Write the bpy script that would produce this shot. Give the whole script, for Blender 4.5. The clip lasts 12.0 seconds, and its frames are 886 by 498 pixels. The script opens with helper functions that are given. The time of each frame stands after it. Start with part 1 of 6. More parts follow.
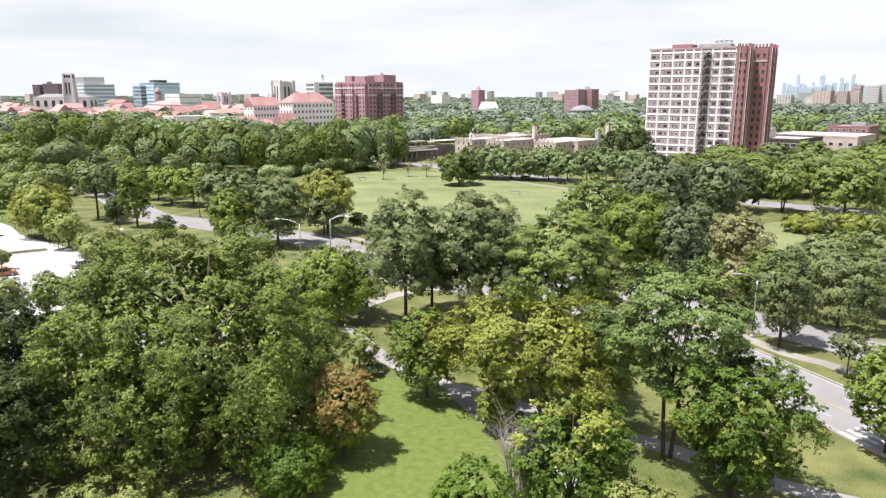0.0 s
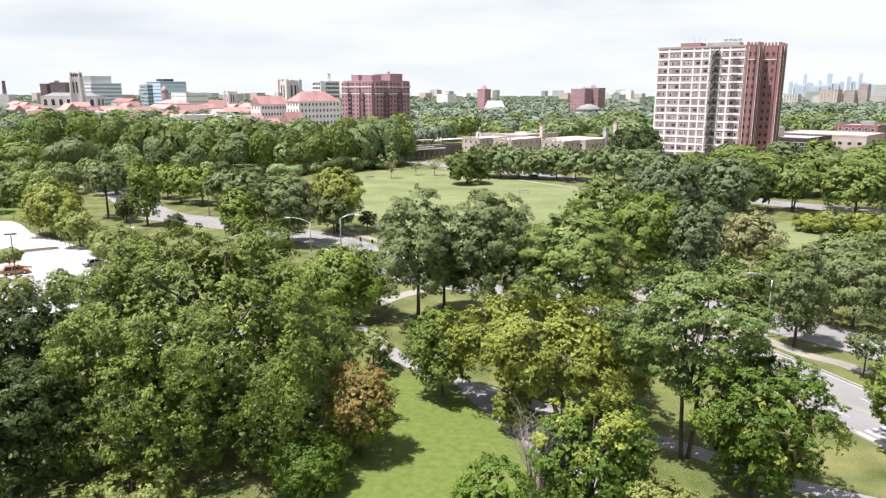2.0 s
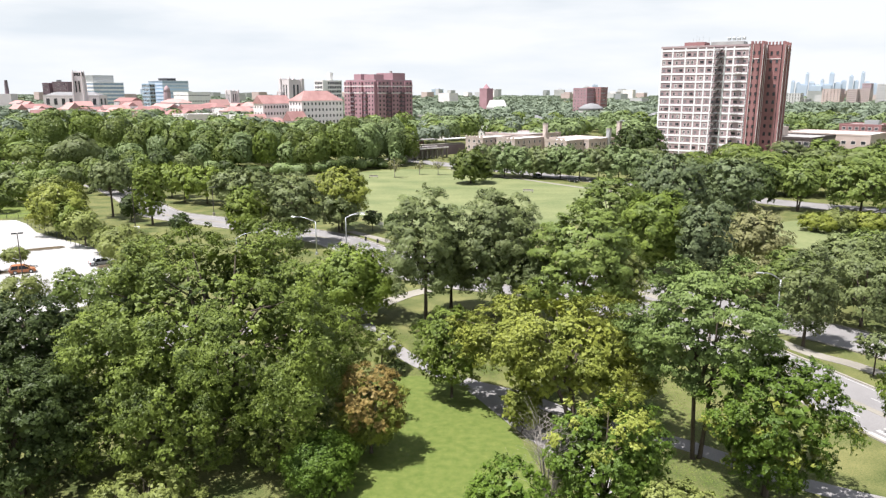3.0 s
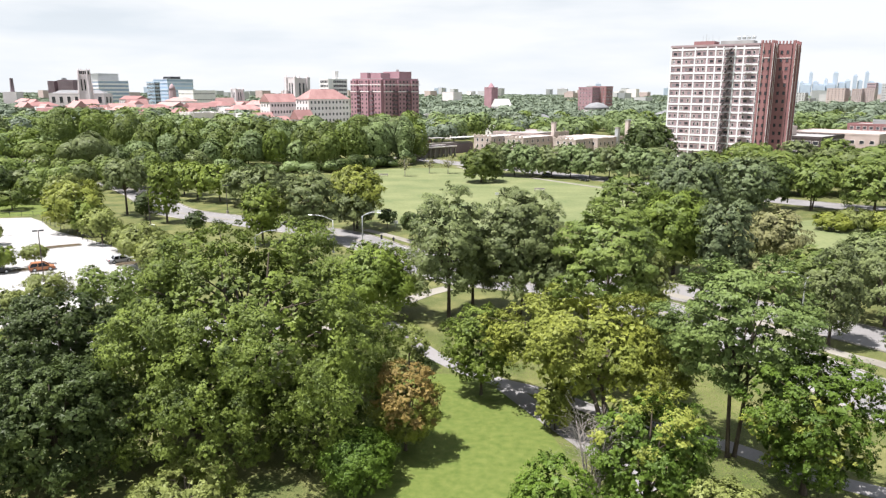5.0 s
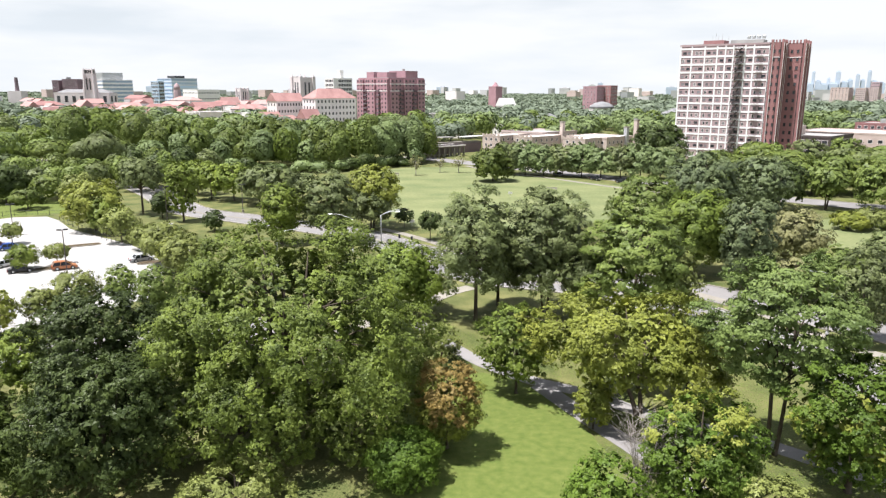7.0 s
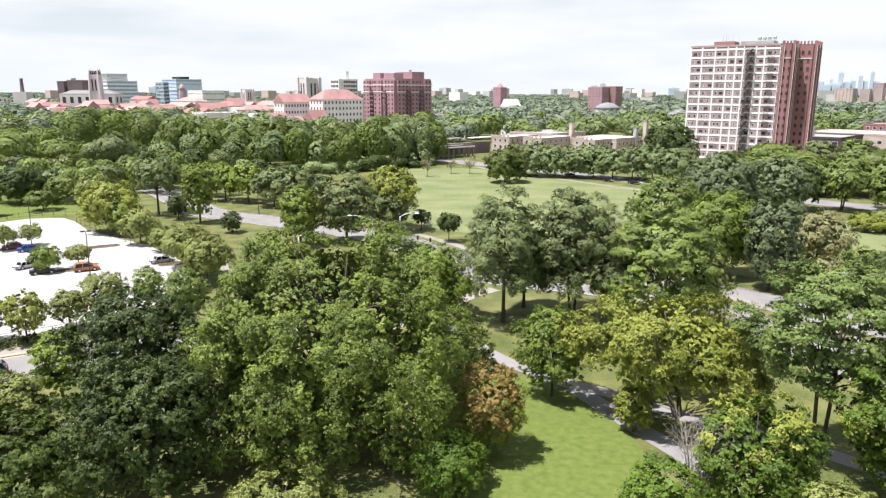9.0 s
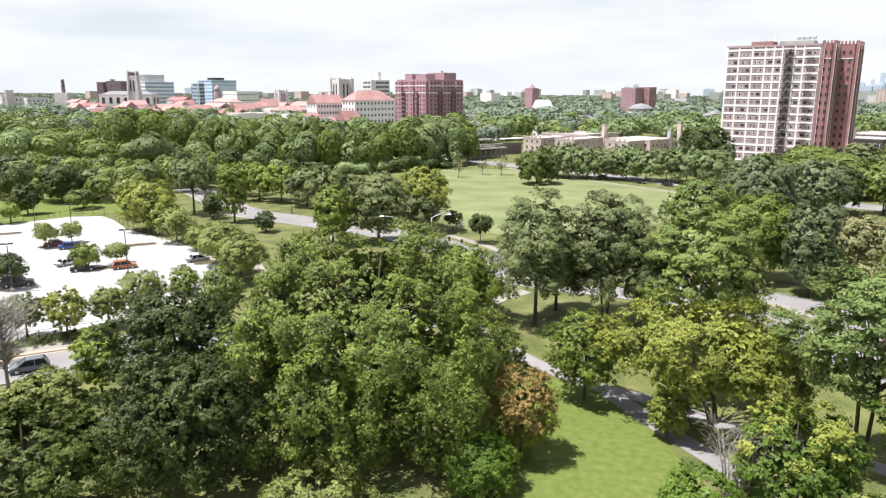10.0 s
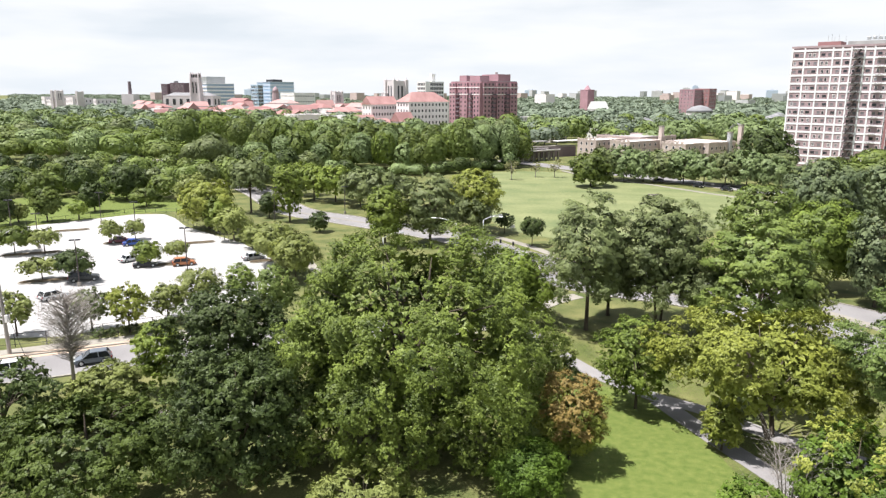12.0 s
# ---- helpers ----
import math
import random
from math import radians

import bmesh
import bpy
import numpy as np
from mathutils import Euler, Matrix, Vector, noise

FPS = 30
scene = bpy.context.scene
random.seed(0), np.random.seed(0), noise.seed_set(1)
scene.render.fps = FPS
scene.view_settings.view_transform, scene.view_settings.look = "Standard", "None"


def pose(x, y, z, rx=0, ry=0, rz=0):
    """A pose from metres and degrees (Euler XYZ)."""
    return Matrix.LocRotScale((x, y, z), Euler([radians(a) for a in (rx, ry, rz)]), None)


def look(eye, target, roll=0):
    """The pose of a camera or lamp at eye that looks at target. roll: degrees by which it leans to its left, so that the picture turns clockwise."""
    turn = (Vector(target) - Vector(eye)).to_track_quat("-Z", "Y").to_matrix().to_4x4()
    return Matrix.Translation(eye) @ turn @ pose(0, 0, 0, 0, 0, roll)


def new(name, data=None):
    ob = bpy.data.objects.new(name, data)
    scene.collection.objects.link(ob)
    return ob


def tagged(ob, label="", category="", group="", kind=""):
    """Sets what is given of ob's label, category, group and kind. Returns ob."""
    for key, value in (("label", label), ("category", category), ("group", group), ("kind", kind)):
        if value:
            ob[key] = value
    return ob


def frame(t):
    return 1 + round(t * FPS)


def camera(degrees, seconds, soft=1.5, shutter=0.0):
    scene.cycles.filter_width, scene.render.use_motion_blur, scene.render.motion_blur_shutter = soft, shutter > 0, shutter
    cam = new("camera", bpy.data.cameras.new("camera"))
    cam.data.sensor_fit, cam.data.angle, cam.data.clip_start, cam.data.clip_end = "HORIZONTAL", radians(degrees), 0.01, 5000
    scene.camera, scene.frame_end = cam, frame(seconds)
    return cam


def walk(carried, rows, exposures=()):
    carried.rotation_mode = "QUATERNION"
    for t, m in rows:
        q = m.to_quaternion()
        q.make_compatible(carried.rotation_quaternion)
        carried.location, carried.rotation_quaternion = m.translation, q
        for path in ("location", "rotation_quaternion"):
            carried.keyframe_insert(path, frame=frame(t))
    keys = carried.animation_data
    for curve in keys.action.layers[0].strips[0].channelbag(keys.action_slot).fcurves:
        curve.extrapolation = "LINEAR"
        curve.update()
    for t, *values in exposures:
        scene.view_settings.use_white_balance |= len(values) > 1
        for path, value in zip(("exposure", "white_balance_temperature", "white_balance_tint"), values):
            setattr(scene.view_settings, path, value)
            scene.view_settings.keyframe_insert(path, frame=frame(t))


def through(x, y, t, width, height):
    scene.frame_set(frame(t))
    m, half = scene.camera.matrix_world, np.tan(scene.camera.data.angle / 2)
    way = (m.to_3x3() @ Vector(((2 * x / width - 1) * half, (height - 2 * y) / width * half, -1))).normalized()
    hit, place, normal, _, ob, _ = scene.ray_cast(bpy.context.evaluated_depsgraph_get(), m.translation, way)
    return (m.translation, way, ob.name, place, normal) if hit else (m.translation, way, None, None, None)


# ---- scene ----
cam = camera(64.2, 12.0, soft=1.3)
PATH = [
    (0, (0.154, -0.139, 30.605), (0.091, 1.813, 30.175), 0.1),
    (0.5, (-0.059, -0.149, 30.592), (-0.126, 1.803, 30.161), 0.1),
    (1, (-0.309, -0.125, 30.596), (-0.379, 1.826, 30.164), 0.1),
    (1.5, (-0.582, -0.09, 30.569), (-0.655, 1.862, 30.137), 0.1),
    (2, (-0.9, -0.028, 30.551), (-0.977, 1.923, 30.118), 0.1),
    (2.5, (-1.262, 0.042, 30.54), (-1.341, 1.993, 30.107), 0.1),
    (3, (-1.722, 0.068, 30.533), (-1.803, 2.019, 30.098), 0.1),
    (5, (-4.547, -0.121, 30.445), (-4.634, 1.829, 30.007), 0.2),
    (5.5, (-5.333, -0.217, 30.431), (-5.422, 1.732, 29.993), 0.2),
    (6, (-6.224, -0.353, 30.438), (-6.314, 1.596, 29.998), 0.2),
    (6.5, (-7.097, -0.42, 30.447), (-7.187, 1.529, 30.007), 0.2),
    (7, (-7.978, -0.48, 30.455), (-8.069, 1.469, 30.015), 0.2),
    (9, (-11.474, -0.425, 30.545), (-11.57, 1.525, 30.107), 0.2),
    (9.5, (-11.748, -0.431, 30.547), (-11.859, 1.518, 30.109), 0.3),
    (10, (-11.8, -0.39, 30.628), (-11.98, 1.553, 30.192), 0.2),
    (10.5, (-11.816, -0.426, 30.672), (-12.044, 1.512, 30.236), 0.2),
    (11, (-11.819, -0.389, 30.733), (-12.09, 1.544, 30.298), 0.2),
    (11.5, (-11.759, -0.42, 30.758), (-12.061, 1.509, 30.323), 0.2),
    (12, (-11.702, -0.38, 30.798), (-12.027, 1.545, 30.365), 0.2),
]
walk(cam, [(t, look(eye, target, roll)) for t, eye, target, roll in PATH], exposures=[(0.0, 0.84), (12.0, 0.84)])

# ---- daylight: thin bright cloud, sun high on the left ----
SUN_ELEV, SUN_FROM = 68.0, (-0.94, -0.34)
world = bpy.data.worlds.new("sky")
scene.world = world
world.use_nodes = True
wn, wl = world.node_tree.nodes, world.node_tree.links
wn.clear()
sky = wn.new("ShaderNodeTexSky")
sky.sky_type, sky.sun_disc = "NISHITA", False
sky.sun_elevation, sky.sun_rotation = radians(SUN_ELEV), math.atan2(SUN_FROM[0], SUN_FROM[1])
sky.air_density, sky.dust_density, sky.ozone_density = 1.0, 2.0, 1.0
w_co = wn.new("ShaderNodeTexCoord")
w_map = wn.new("ShaderNodeMapping")
w_map.inputs["Scale"].default_value = (1.6, 1.6, 9.0)
w_noise = wn.new("ShaderNodeTexNoise")
w_noise.inputs["Scale"].default_value, w_noise.inputs["Detail"].default_value = 2.2, 7.0
w_ramp = wn.new("ShaderNodeMapRange")
w_ramp.inputs["From Min"].default_value, w_ramp.inputs["From Max"].default_value = 0.30, 0.62
w_ramp.inputs["To Min"].default_value, w_ramp.inputs["To Max"].default_value = 0.22, 0.52
w_mix = wn.new("ShaderNodeMixRGB")
w_tone = wn.new("ShaderNodeMixRGB")
w_tone.inputs["Color1"].default_value, w_tone.inputs["Color2"].default_value = (9.0, 9.7, 10.5, 1), (10.8, 11.05, 11.4, 1)
w_bg = wn.new("ShaderNodeBackground")
w_bg.inputs["Strength"].default_value = 0.051
w_out = wn.new("ShaderNodeOutputWorld")
wl.new(w_co.outputs["Generated"], w_map.inputs["Vector"])
wl.new(w_map.outputs["Vector"], w_noise.inputs["Vector"])
wl.new(w_noise.outputs["Fac"], w_ramp.inputs["Value"])
# thin cloud: seen through more of it towards the horizon, so the cover is 1 - exp(-depth / sin(elevation))
w_sep = wn.new("ShaderNodeSeparateXYZ")
wl.new(w_co.outputs["Generated"], w_sep.inputs["Vector"])


def w_math(op, a, b):
    k = wn.new("ShaderNodeMath")
    k.operation = op
    for socket, v in zip(k.inputs, (a, b)):
        if isinstance(v, float):
            socket.default_value = v
        else:
            wl.new(v, socket)
    return k.outputs[0]


w_depth = w_math("DIVIDE", w_ramp.outputs["Result"], w_math("MAXIMUM", w_sep.outputs["Z"], 0.03))
w_clear = w_math("POWER", 0.3679, w_depth)
w_cover = w_math("SUBTRACT", 1.0, w_clear)
wl.new(w_cover, w_mix.inputs["Fac"])
w_part = wn.new("ShaderNodeMapRange")
w_part.inputs["From Min"].default_value, w_part.inputs["From Max"].default_value = 0.34, 0.58
wl.new(w_noise.outputs["Fac"], w_part.inputs["Value"])
wl.new(w_part.outputs["Result"], w_tone.inputs["Fac"])
wl.new(w_tone.outputs["Color"], w_mix.inputs["Color2"])
wl.new(sky.outputs["Color"], w_mix.inputs["Color1"])
wl.new(w_mix.outputs["Color"], w_bg.inputs["Color"])
wl.new(w_bg.outputs["Background"], w_out.inputs["Surface"])

sun_data = bpy.data.lights.new("sun", "SUN")
sun_data.energy, sun_data.angle, sun_data.color = 5.0, radians(0.6), (1.0, 0.962, 0.940)
sun = new("sun", sun_data)
_h = math.hypot(*SUN_FROM)
_c = math.cos(radians(SUN_ELEV))
sun.matrix_world = look((SUN_FROM[0] / _h * _c * 100, SUN_FROM[1] / _h * _c * 100, math.sin(radians(SUN_ELEV)) * 100), (0, 0, 0))

# ---- materials ----
def surface(name, dark, light, rough=0.8, scale=1.0, fine=12.0, bump=0.2, metal=0.0, per_piece=0.0, spec=0.3, stretch=(1, 1, 1)):
    """Two colours mixed by a coarse and a fine noise, with a fine relief."""
    m = bpy.data.materials.new(name)
    m.use_nodes = True
    n, l = m.node_tree.nodes, m.node_tree.links
    p = n["Principled BSDF"]
    co, mp = n.new("ShaderNodeTexCoord"), n.new("ShaderNodeMapping")
    mp.inputs["Scale"].default_value = stretch
    l.new(co.outputs["Object"], mp.inputs["Vector"])
    n1, n2 = n.new("ShaderNodeTexNoise"), n.new("ShaderNodeTexNoise")
    n1.inputs["Scale"].default_value, n1.inputs["Detail"].default_value = scale, 4
    n2.inputs["Scale"].default_value, n2.inputs["Detail"].default_value = scale * fine, 5
    for k in (n1, n2):
        l.new(mp.outputs["Vector"], k.inputs["Vector"])
    add = n.new("ShaderNodeMath")
    add.operation = "MULTIPLY_ADD"
    add.inputs[1].default_value = 0.6
    l.new(n1.outputs["Fac"], add.inputs[0])
    half = n.new("ShaderNodeMath")
    half.operation = "MULTIPLY"
    half.inputs[1].default_value = 0.4
    l.new(n2.outputs["Fac"], half.inputs[0])
    l.new(half.outputs[0], add.inputs[2])
    fac = add.outputs[0]
    if per_piece:
        info = n.new("ShaderNodeObjectInfo")
        pm = n.new("ShaderNodeMath")
        pm.operation = "MULTIPLY_ADD"
        pm.inputs[1].default_value = per_piece
        l.new(info.outputs["Random"], pm.inputs[0])
        sub = n.new("ShaderNodeMath")
        sub.operation = "SUBTRACT"
        sub.inputs[1].default_value = per_piece / 2
        l.new(fac, sub.inputs[0])
        l.new(sub.outputs[0], pm.inputs[2])
        fac = pm.outputs[0]
    ramp = n.new("ShaderNodeMapRange")
    ramp.inputs["From Min"].default_value, ramp.inputs["From Max"].default_value = 0.34, 0.66
    l.new(fac, ramp.inputs["Value"])
    mix = n.new("ShaderNodeMixRGB")
    mix.inputs["Color1"].default_value, mix.inputs["Color2"].default_value = (*dark, 1), (*light, 1)
    l.new(ramp.outputs["Result"], mix.inputs["Fac"])
    l.new(mix.outputs["Color"], p.inputs["Base Color"])
    p.inputs["Roughness"].default_value, p.inputs["Metallic"].default_value = rough, metal
    p.inputs["Specular IOR Level"].default_value = spec
    if bump:
        b = n.new("ShaderNodeBump")
        b.inputs["Strength"].default_value, b.inputs["Distance"].default_value = bump, 0.05
        l.new(n2.outputs["Fac"], b.inputs["Height"])
        l.new(b.outputs["Normal"], p.inputs["Normal"])
    return m


def foliage(name, dark, light, through=0.13, gloss=0.20, patch=0.35, vary=0.24):
    """Leaves: each its own tone, patches of a lighter tone over the crown, some light let through."""
    m = bpy.data.materials.new(name)
    m.use_nodes = True
    n, l = m.node_tree.nodes, m.node_tree.links
    p, out = n["Principled BSDF"], n["Material Output"]
    geo, co, info = n.new("ShaderNodeNewGeometry"), n.new("ShaderNodeTexCoord"), n.new("ShaderNodeObjectInfo")
    big = n.new("ShaderNodeTexNoise")
    big.inputs["Scale"].default_value, big.inputs["Detail"].default_value = patch, 3
    l.new(co.outputs["Object"], big.inputs["Vector"])
    a = n.new("ShaderNodeMath")
    a.operation = "MULTIPLY_ADD"
    a.inputs[1].default_value = vary
    l.new(geo.outputs["Random Per Island"], a.inputs[0])
    b = n.new("ShaderNodeMath")
    b.operation = "MULTIPLY_ADD"
    b.inputs[1].default_value, b.inputs[2].default_value = 1.6, -0.44
    l.new(big.outputs["Fac"], b.inputs[0])
    l.new(b.outputs[0], a.inputs[2])
    mix = n.new("ShaderNodeMixRGB")
    mix.inputs["Color1"].default_value, mix.inputs["Color2"].default_value = (*dark, 1), (*light, 1)
    cl = n.new("ShaderNodeClamp")
    l.new(a.outputs[0], cl.inputs["Value"])
    l.new(cl.outputs["Result"], mix.inputs["Fac"])
    hsv = n.new("ShaderNodeHueSaturation")
    hv = n.new("ShaderNodeMapRange")
    hv.inputs["To Min"].default_value, hv.inputs["To Max"].default_value = 0.86, 1.14
    l.new(info.outputs["Random"], hv.inputs["Value"])
    l.new(hv.outputs["Result"], hsv.inputs["Value"])
    l.new(mix.outputs["Color"], hsv.inputs["Color"])
    l.new(hsv.outputs["Color"], p.inputs["Base Color"])
    p.inputs["Roughness"].default_value, p.inputs["Specular IOR Level"].default_value = 0.5, gloss
    tr, ms = n.new("ShaderNodeBsdfTranslucent"), n.new("ShaderNodeMixShader")
    ms.inputs["Fac"].default_value = through
    l.new(hsv.outputs["Color"], tr.inputs["Color"])
    l.new(p.outputs["BSDF"], ms.inputs[1])
    l.new(tr.outputs["BSDF"], ms.inputs[2])
    l.new(ms.outputs["Shader"], out.inputs["Surface"])
    return m


def window_glass(name, tint, rough=0.06):
    m = surface(name, tuple(c * 0.6 for c in tint), tint, rough, 0.4, 3.0, 0.0, 0.0, 0.6, 0.5)
    return m


GRASS = surface("grass", (0.040, 0.066, 0.014), (0.190, 0.184, 0.070), 0.9, 0.22, 30.0, 1.0)
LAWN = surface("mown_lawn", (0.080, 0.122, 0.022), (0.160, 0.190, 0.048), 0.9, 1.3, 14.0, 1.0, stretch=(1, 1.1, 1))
FAR_LAWN = surface("pale_lawn", (0.108, 0.140, 0.056), (0.212, 0.226, 0.104), 0.9, 0.08, 16.0, 0.6, stretch=(0.8, 1.3, 1))
ASPHALT = surface("worn_asphalt", (0.182, 0.175, 0.176), (0.260, 0.250, 0.250), 0.85, 0.15, 60.0, 0.2)
LOT = surface("pale_concrete_paving", (0.330, 0.322, 0.316), (0.450, 0.440, 0.432), 0.85, 0.08, 40.0, 0.15)
CONCRETE = surface("concrete", (0.210, 0.195, 0.168), (0.310, 0.288, 0.250), 0.85, 0.3, 20.0, 0.2, per_piece=0.15)
PATHWAY = surface("path_asphalt", (0.195, 0.186, 0.186), (0.290, 0.278, 0.276), 0.85, 0.3, 25.0, 0.2)
BALLAST = surface("brown_ballast", (0.13, 0.105, 0.09), (0.22, 0.185, 0.165), 0.95, 0.6, 20.0, 0.4)
MULCH = surface("mulch", (0.05, 0.035, 0.022), (0.11, 0.085, 0.05), 0.95, 0.8, 12.0, 0.6)
WHITE_LINE = surface("road_paint", (0.36, 0.36, 0.35), (0.52, 0.52, 0.51), 0.7, 1.5, 9.0, 0.1)
BARK = surface("bark", (0.045, 0.035, 0.026), (0.12, 0.098, 0.075), 0.95, 2.0, 8.0, 0.8, stretch=(1, 1, 0.25))
GREY_BARK = surface("grey_bark", (0.22, 0.195, 0.180), (0.37, 0.335, 0.310), 0.95, 2.0, 8.0, 0.6, stretch=(1, 1, 0.25))
BRICK = surface("red_brick", (0.250, 0.125, 0.125), (0.370, 0.195, 0.196), 0.85, 0.15, 40.0, 0.15)
PINK_BRICK = surface("pink_brick", (0.42, 0.33, 0.315), (0.56, 0.46, 0.44), 0.85, 0.2, 30.0, 0.15)
# red brick, lightened and blued a little to carry the haze
DORM_BRICK = surface("dusky_red_brick", (0.310, 0.180, 0.208), (0.430, 0.258, 0.292), 0.85, 0.12, 40.0, 0.15)
DARK_BRICK = surface("dark_brick", (0.135, 0.105, 0.120), (0.210, 0.165, 0.185), 0.85, 0.12, 40.0, 0.15)
TAN_BRICK = surface("tan_brick", (0.42, 0.345, 0.315), (0.56, 0.475, 0.435), 0.85, 0.2, 30.0, 0.15)
STONE = surface("limestone", (0.54, 0.50, 0.505), (0.69, 0.645, 0.65), 0.85, 0.1, 20.0, 0.2)
PALE_STONE = surface("pale_stone", (0.68, 0.635, 0.635), (0.84, 0.790, 0.790), 0.85, 0.1, 20.0, 0.2)
WHITE_PAINT = surface("white_paint", (0.72, 0.70, 0.69), (0.86, 0.84, 0.83), 0.6, 0.3, 12.0, 0.08)
TOWER_WHITE = surface("white_concrete_grid", (0.80, 0.79, 0.81), (0.90, 0.89, 0.91), 0.7, 0.3, 12.0, 0.1)
# tile red with some distance haze in it, duller and paler
TILE_ROOF = surface("red_tile_roof", (0.29, 0.155, 0.148), (0.44, 0.262, 0.248), 0.8, 0.2, 30.0, 0.3, per_piece=0.5)
ROOF_GREY = surface("roof_gravel", (0.26, 0.25, 0.25), (0.40, 0.39, 0.38), 0.9, 0.2, 30.0, 0.2)
ROOF_WHITE = surface("white_roof_membrane", (0.66, 0.65, 0.64), (0.82, 0.81, 0.80), 0.7, 0.1, 20.0, 0.1)
STEEL = surface("galvanised_steel", (0.38, 0.39, 0.40), (0.55, 0.56, 0.57), 0.45, 2.0, 8.0, 0.05, 0.7)
DARK_METAL = surface("dark_metal", (0.022, 0.022, 0.025), (0.06, 0.06, 0.065), 0.55, 2.0, 8.0, 0.05, 0.3)
RUST = surface("weathered_iron", (0.055, 0.043, 0.043), (0.115, 0.095, 0.095), 0.8, 1.0, 8.0, 0.2)
IRON = surface("worn_painted_iron", (0.12, 0.10, 0.105), (0.21, 0.18, 0.185), 0.7, 1.0, 8.0, 0.1)
WOOD = surface("grey_wood", (0.26, 0.24, 0.22), (0.40, 0.37, 0.34), 0.9, 1.0, 12.0, 0.3, stretch=(1, 1, 0.1))
RUBBER = surface("tyre_rubber", (0.012, 0.012, 0.012), (0.03, 0.03, 0.03), 0.8, 4.0, 6.0, 0.1)
GLASS = window_glass("window_glass", (0.055, 0.060, 0.070))
# tint raised for panes reflecting white and for blinds behind them
TOWER_GLASS = window_glass("flat_window_glass", (0.26, 0.25, 0.27), 0.1)
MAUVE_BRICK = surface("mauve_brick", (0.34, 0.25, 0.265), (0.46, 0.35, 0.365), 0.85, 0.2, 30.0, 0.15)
# blue glass whose light tint stands in for reflected sky
BLUE_GLASS = window_glass("blue_curtain_wall", (0.54, 0.70, 0.88), 0.12)
SLATE_GLASS = window_glass("slate_blue_glass_band", (0.34, 0.42, 0.52), 0.12)
PALE_PANEL = surface("pale_blue_panel", (0.56, 0.62, 0.70), (0.68, 0.74, 0.82), 0.5, 0.1, 12.0, 0.0)
SLATE = surface("grey_slate_roof", (0.17, 0.17, 0.18), (0.28, 0.28, 0.29), 0.8, 0.3, 20.0, 0.2)
PURPLE_BRICK = surface("purple_brown_brick", (0.17, 0.115, 0.135), (0.26, 0.18, 0.205), 0.85, 0.12, 40.0, 0.15)
CAR_GLASS = window_glass("car_glass", (0.015, 0.018, 0.022), 0.04)
LAMP_GLASS = surface("lamp_glass", (0.6, 0.6, 0.58), (0.75, 0.75, 0.72), 0.2, 3.0, 5.0, 0.0)
RED_LENS = surface("red_lens", (0.30, 0.01, 0.01), (0.40, 0.02, 0.02), 0.2, 3.0, 5.0, 0.0)
# haze over the far skyline, put into one flat pale blue
HAZE_BLUE = surface("haze_blue_tower", (0.41, 0.485, 0.59), (0.47, 0.545, 0.65), 0.9, 0.004, 8.0, 0.0)
FAR_STONE = surface("pale_far_masonry", (0.44, 0.44, 0.45), (0.57, 0.565, 0.57), 0.8, 0.01, 8.0, 0.0)

LEAF = {
    "elm": foliage("elm_leaves", (0.025, 0.044, 0.011), (0.232, 0.296, 0.056)),
    "bush": foliage("deep_green_bush_leaves", (0.044, 0.086, 0.012), (0.150, 0.226, 0.033)),
    "grass": foliage("grass_blades", (0.092, 0.148, 0.022), (0.198, 0.250, 0.056), patch=0.8),
    "maple": foliage("dark_maple_leaves", (0.023, 0.038, 0.013), (0.106, 0.144, 0.040)),
    "layer": foliage("dark_layered_leaves", (0.038, 0.062, 0.015), (0.190, 0.236, 0.052)),
    "frond": foliage("dark_frond_leaves", (0.024, 0.042, 0.011), (0.146, 0.196, 0.042)),
    "slate": foliage("dull_grey_green_leaves", (0.056, 0.080, 0.042), (0.188, 0.232, 0.104)),
    "fresh": foliage("mid_green_leaves", (0.052, 0.086, 0.017), (0.232, 0.300, 0.052)),
    "airy": foliage("pale_locust_leaves", (0.076, 0.118, 0.036), (0.250, 0.330, 0.096)),
    "lime": foliage("fresh_green_leaves", (0.084, 0.128, 0.023), (0.278, 0.344, 0.062)),
    "yellow": foliage("yellow_green_leaves", (0.114, 0.146, 0.027), (0.326, 0.352, 0.068)),
    "orange": foliage("rusty_orange_leaves", (0.180, 0.140, 0.042), (0.430, 0.305, 0.100)),
    "grey": foliage("grey_green_leaves", (0.074, 0.098, 0.041), (0.230, 0.272, 0.102)),
    "locust": foliage("locust_leaves", (0.074, 0.114, 0.029), (0.228, 0.288, 0.070)),
    "beige": foliage("dry_beige_leaves", (0.150, 0.152, 0.068), (0.310, 0.305, 0.140)),
    # some haze blue is mixed into this woodland green
    "wood": foliage("woodland_leaves", (0.088, 0.126, 0.052), (0.300, 0.380, 0.150), patch=0.10, vary=0.14),
    # distance haze put into the leaf colour, paler and bluer
    "far": foliage("haze_pale_leaves", (0.112, 0.142, 0.100), (0.222, 0.270, 0.188), patch=0.03, vary=0.12),
    "pale": foliage("pale_green_leaves", (0.122, 0.150, 0.042), (0.312, 0.350, 0.104)),
}

# ---- builders ----
def link(name, me, material, parent=None, label="", m=None):
    me.materials.clear()
    me.materials.append(material)
    ob = new(name, me)
    if parent:
        ob.parent = parent
    if m is not None:
        ob.matrix_basis = m
    return tagged(ob, label)


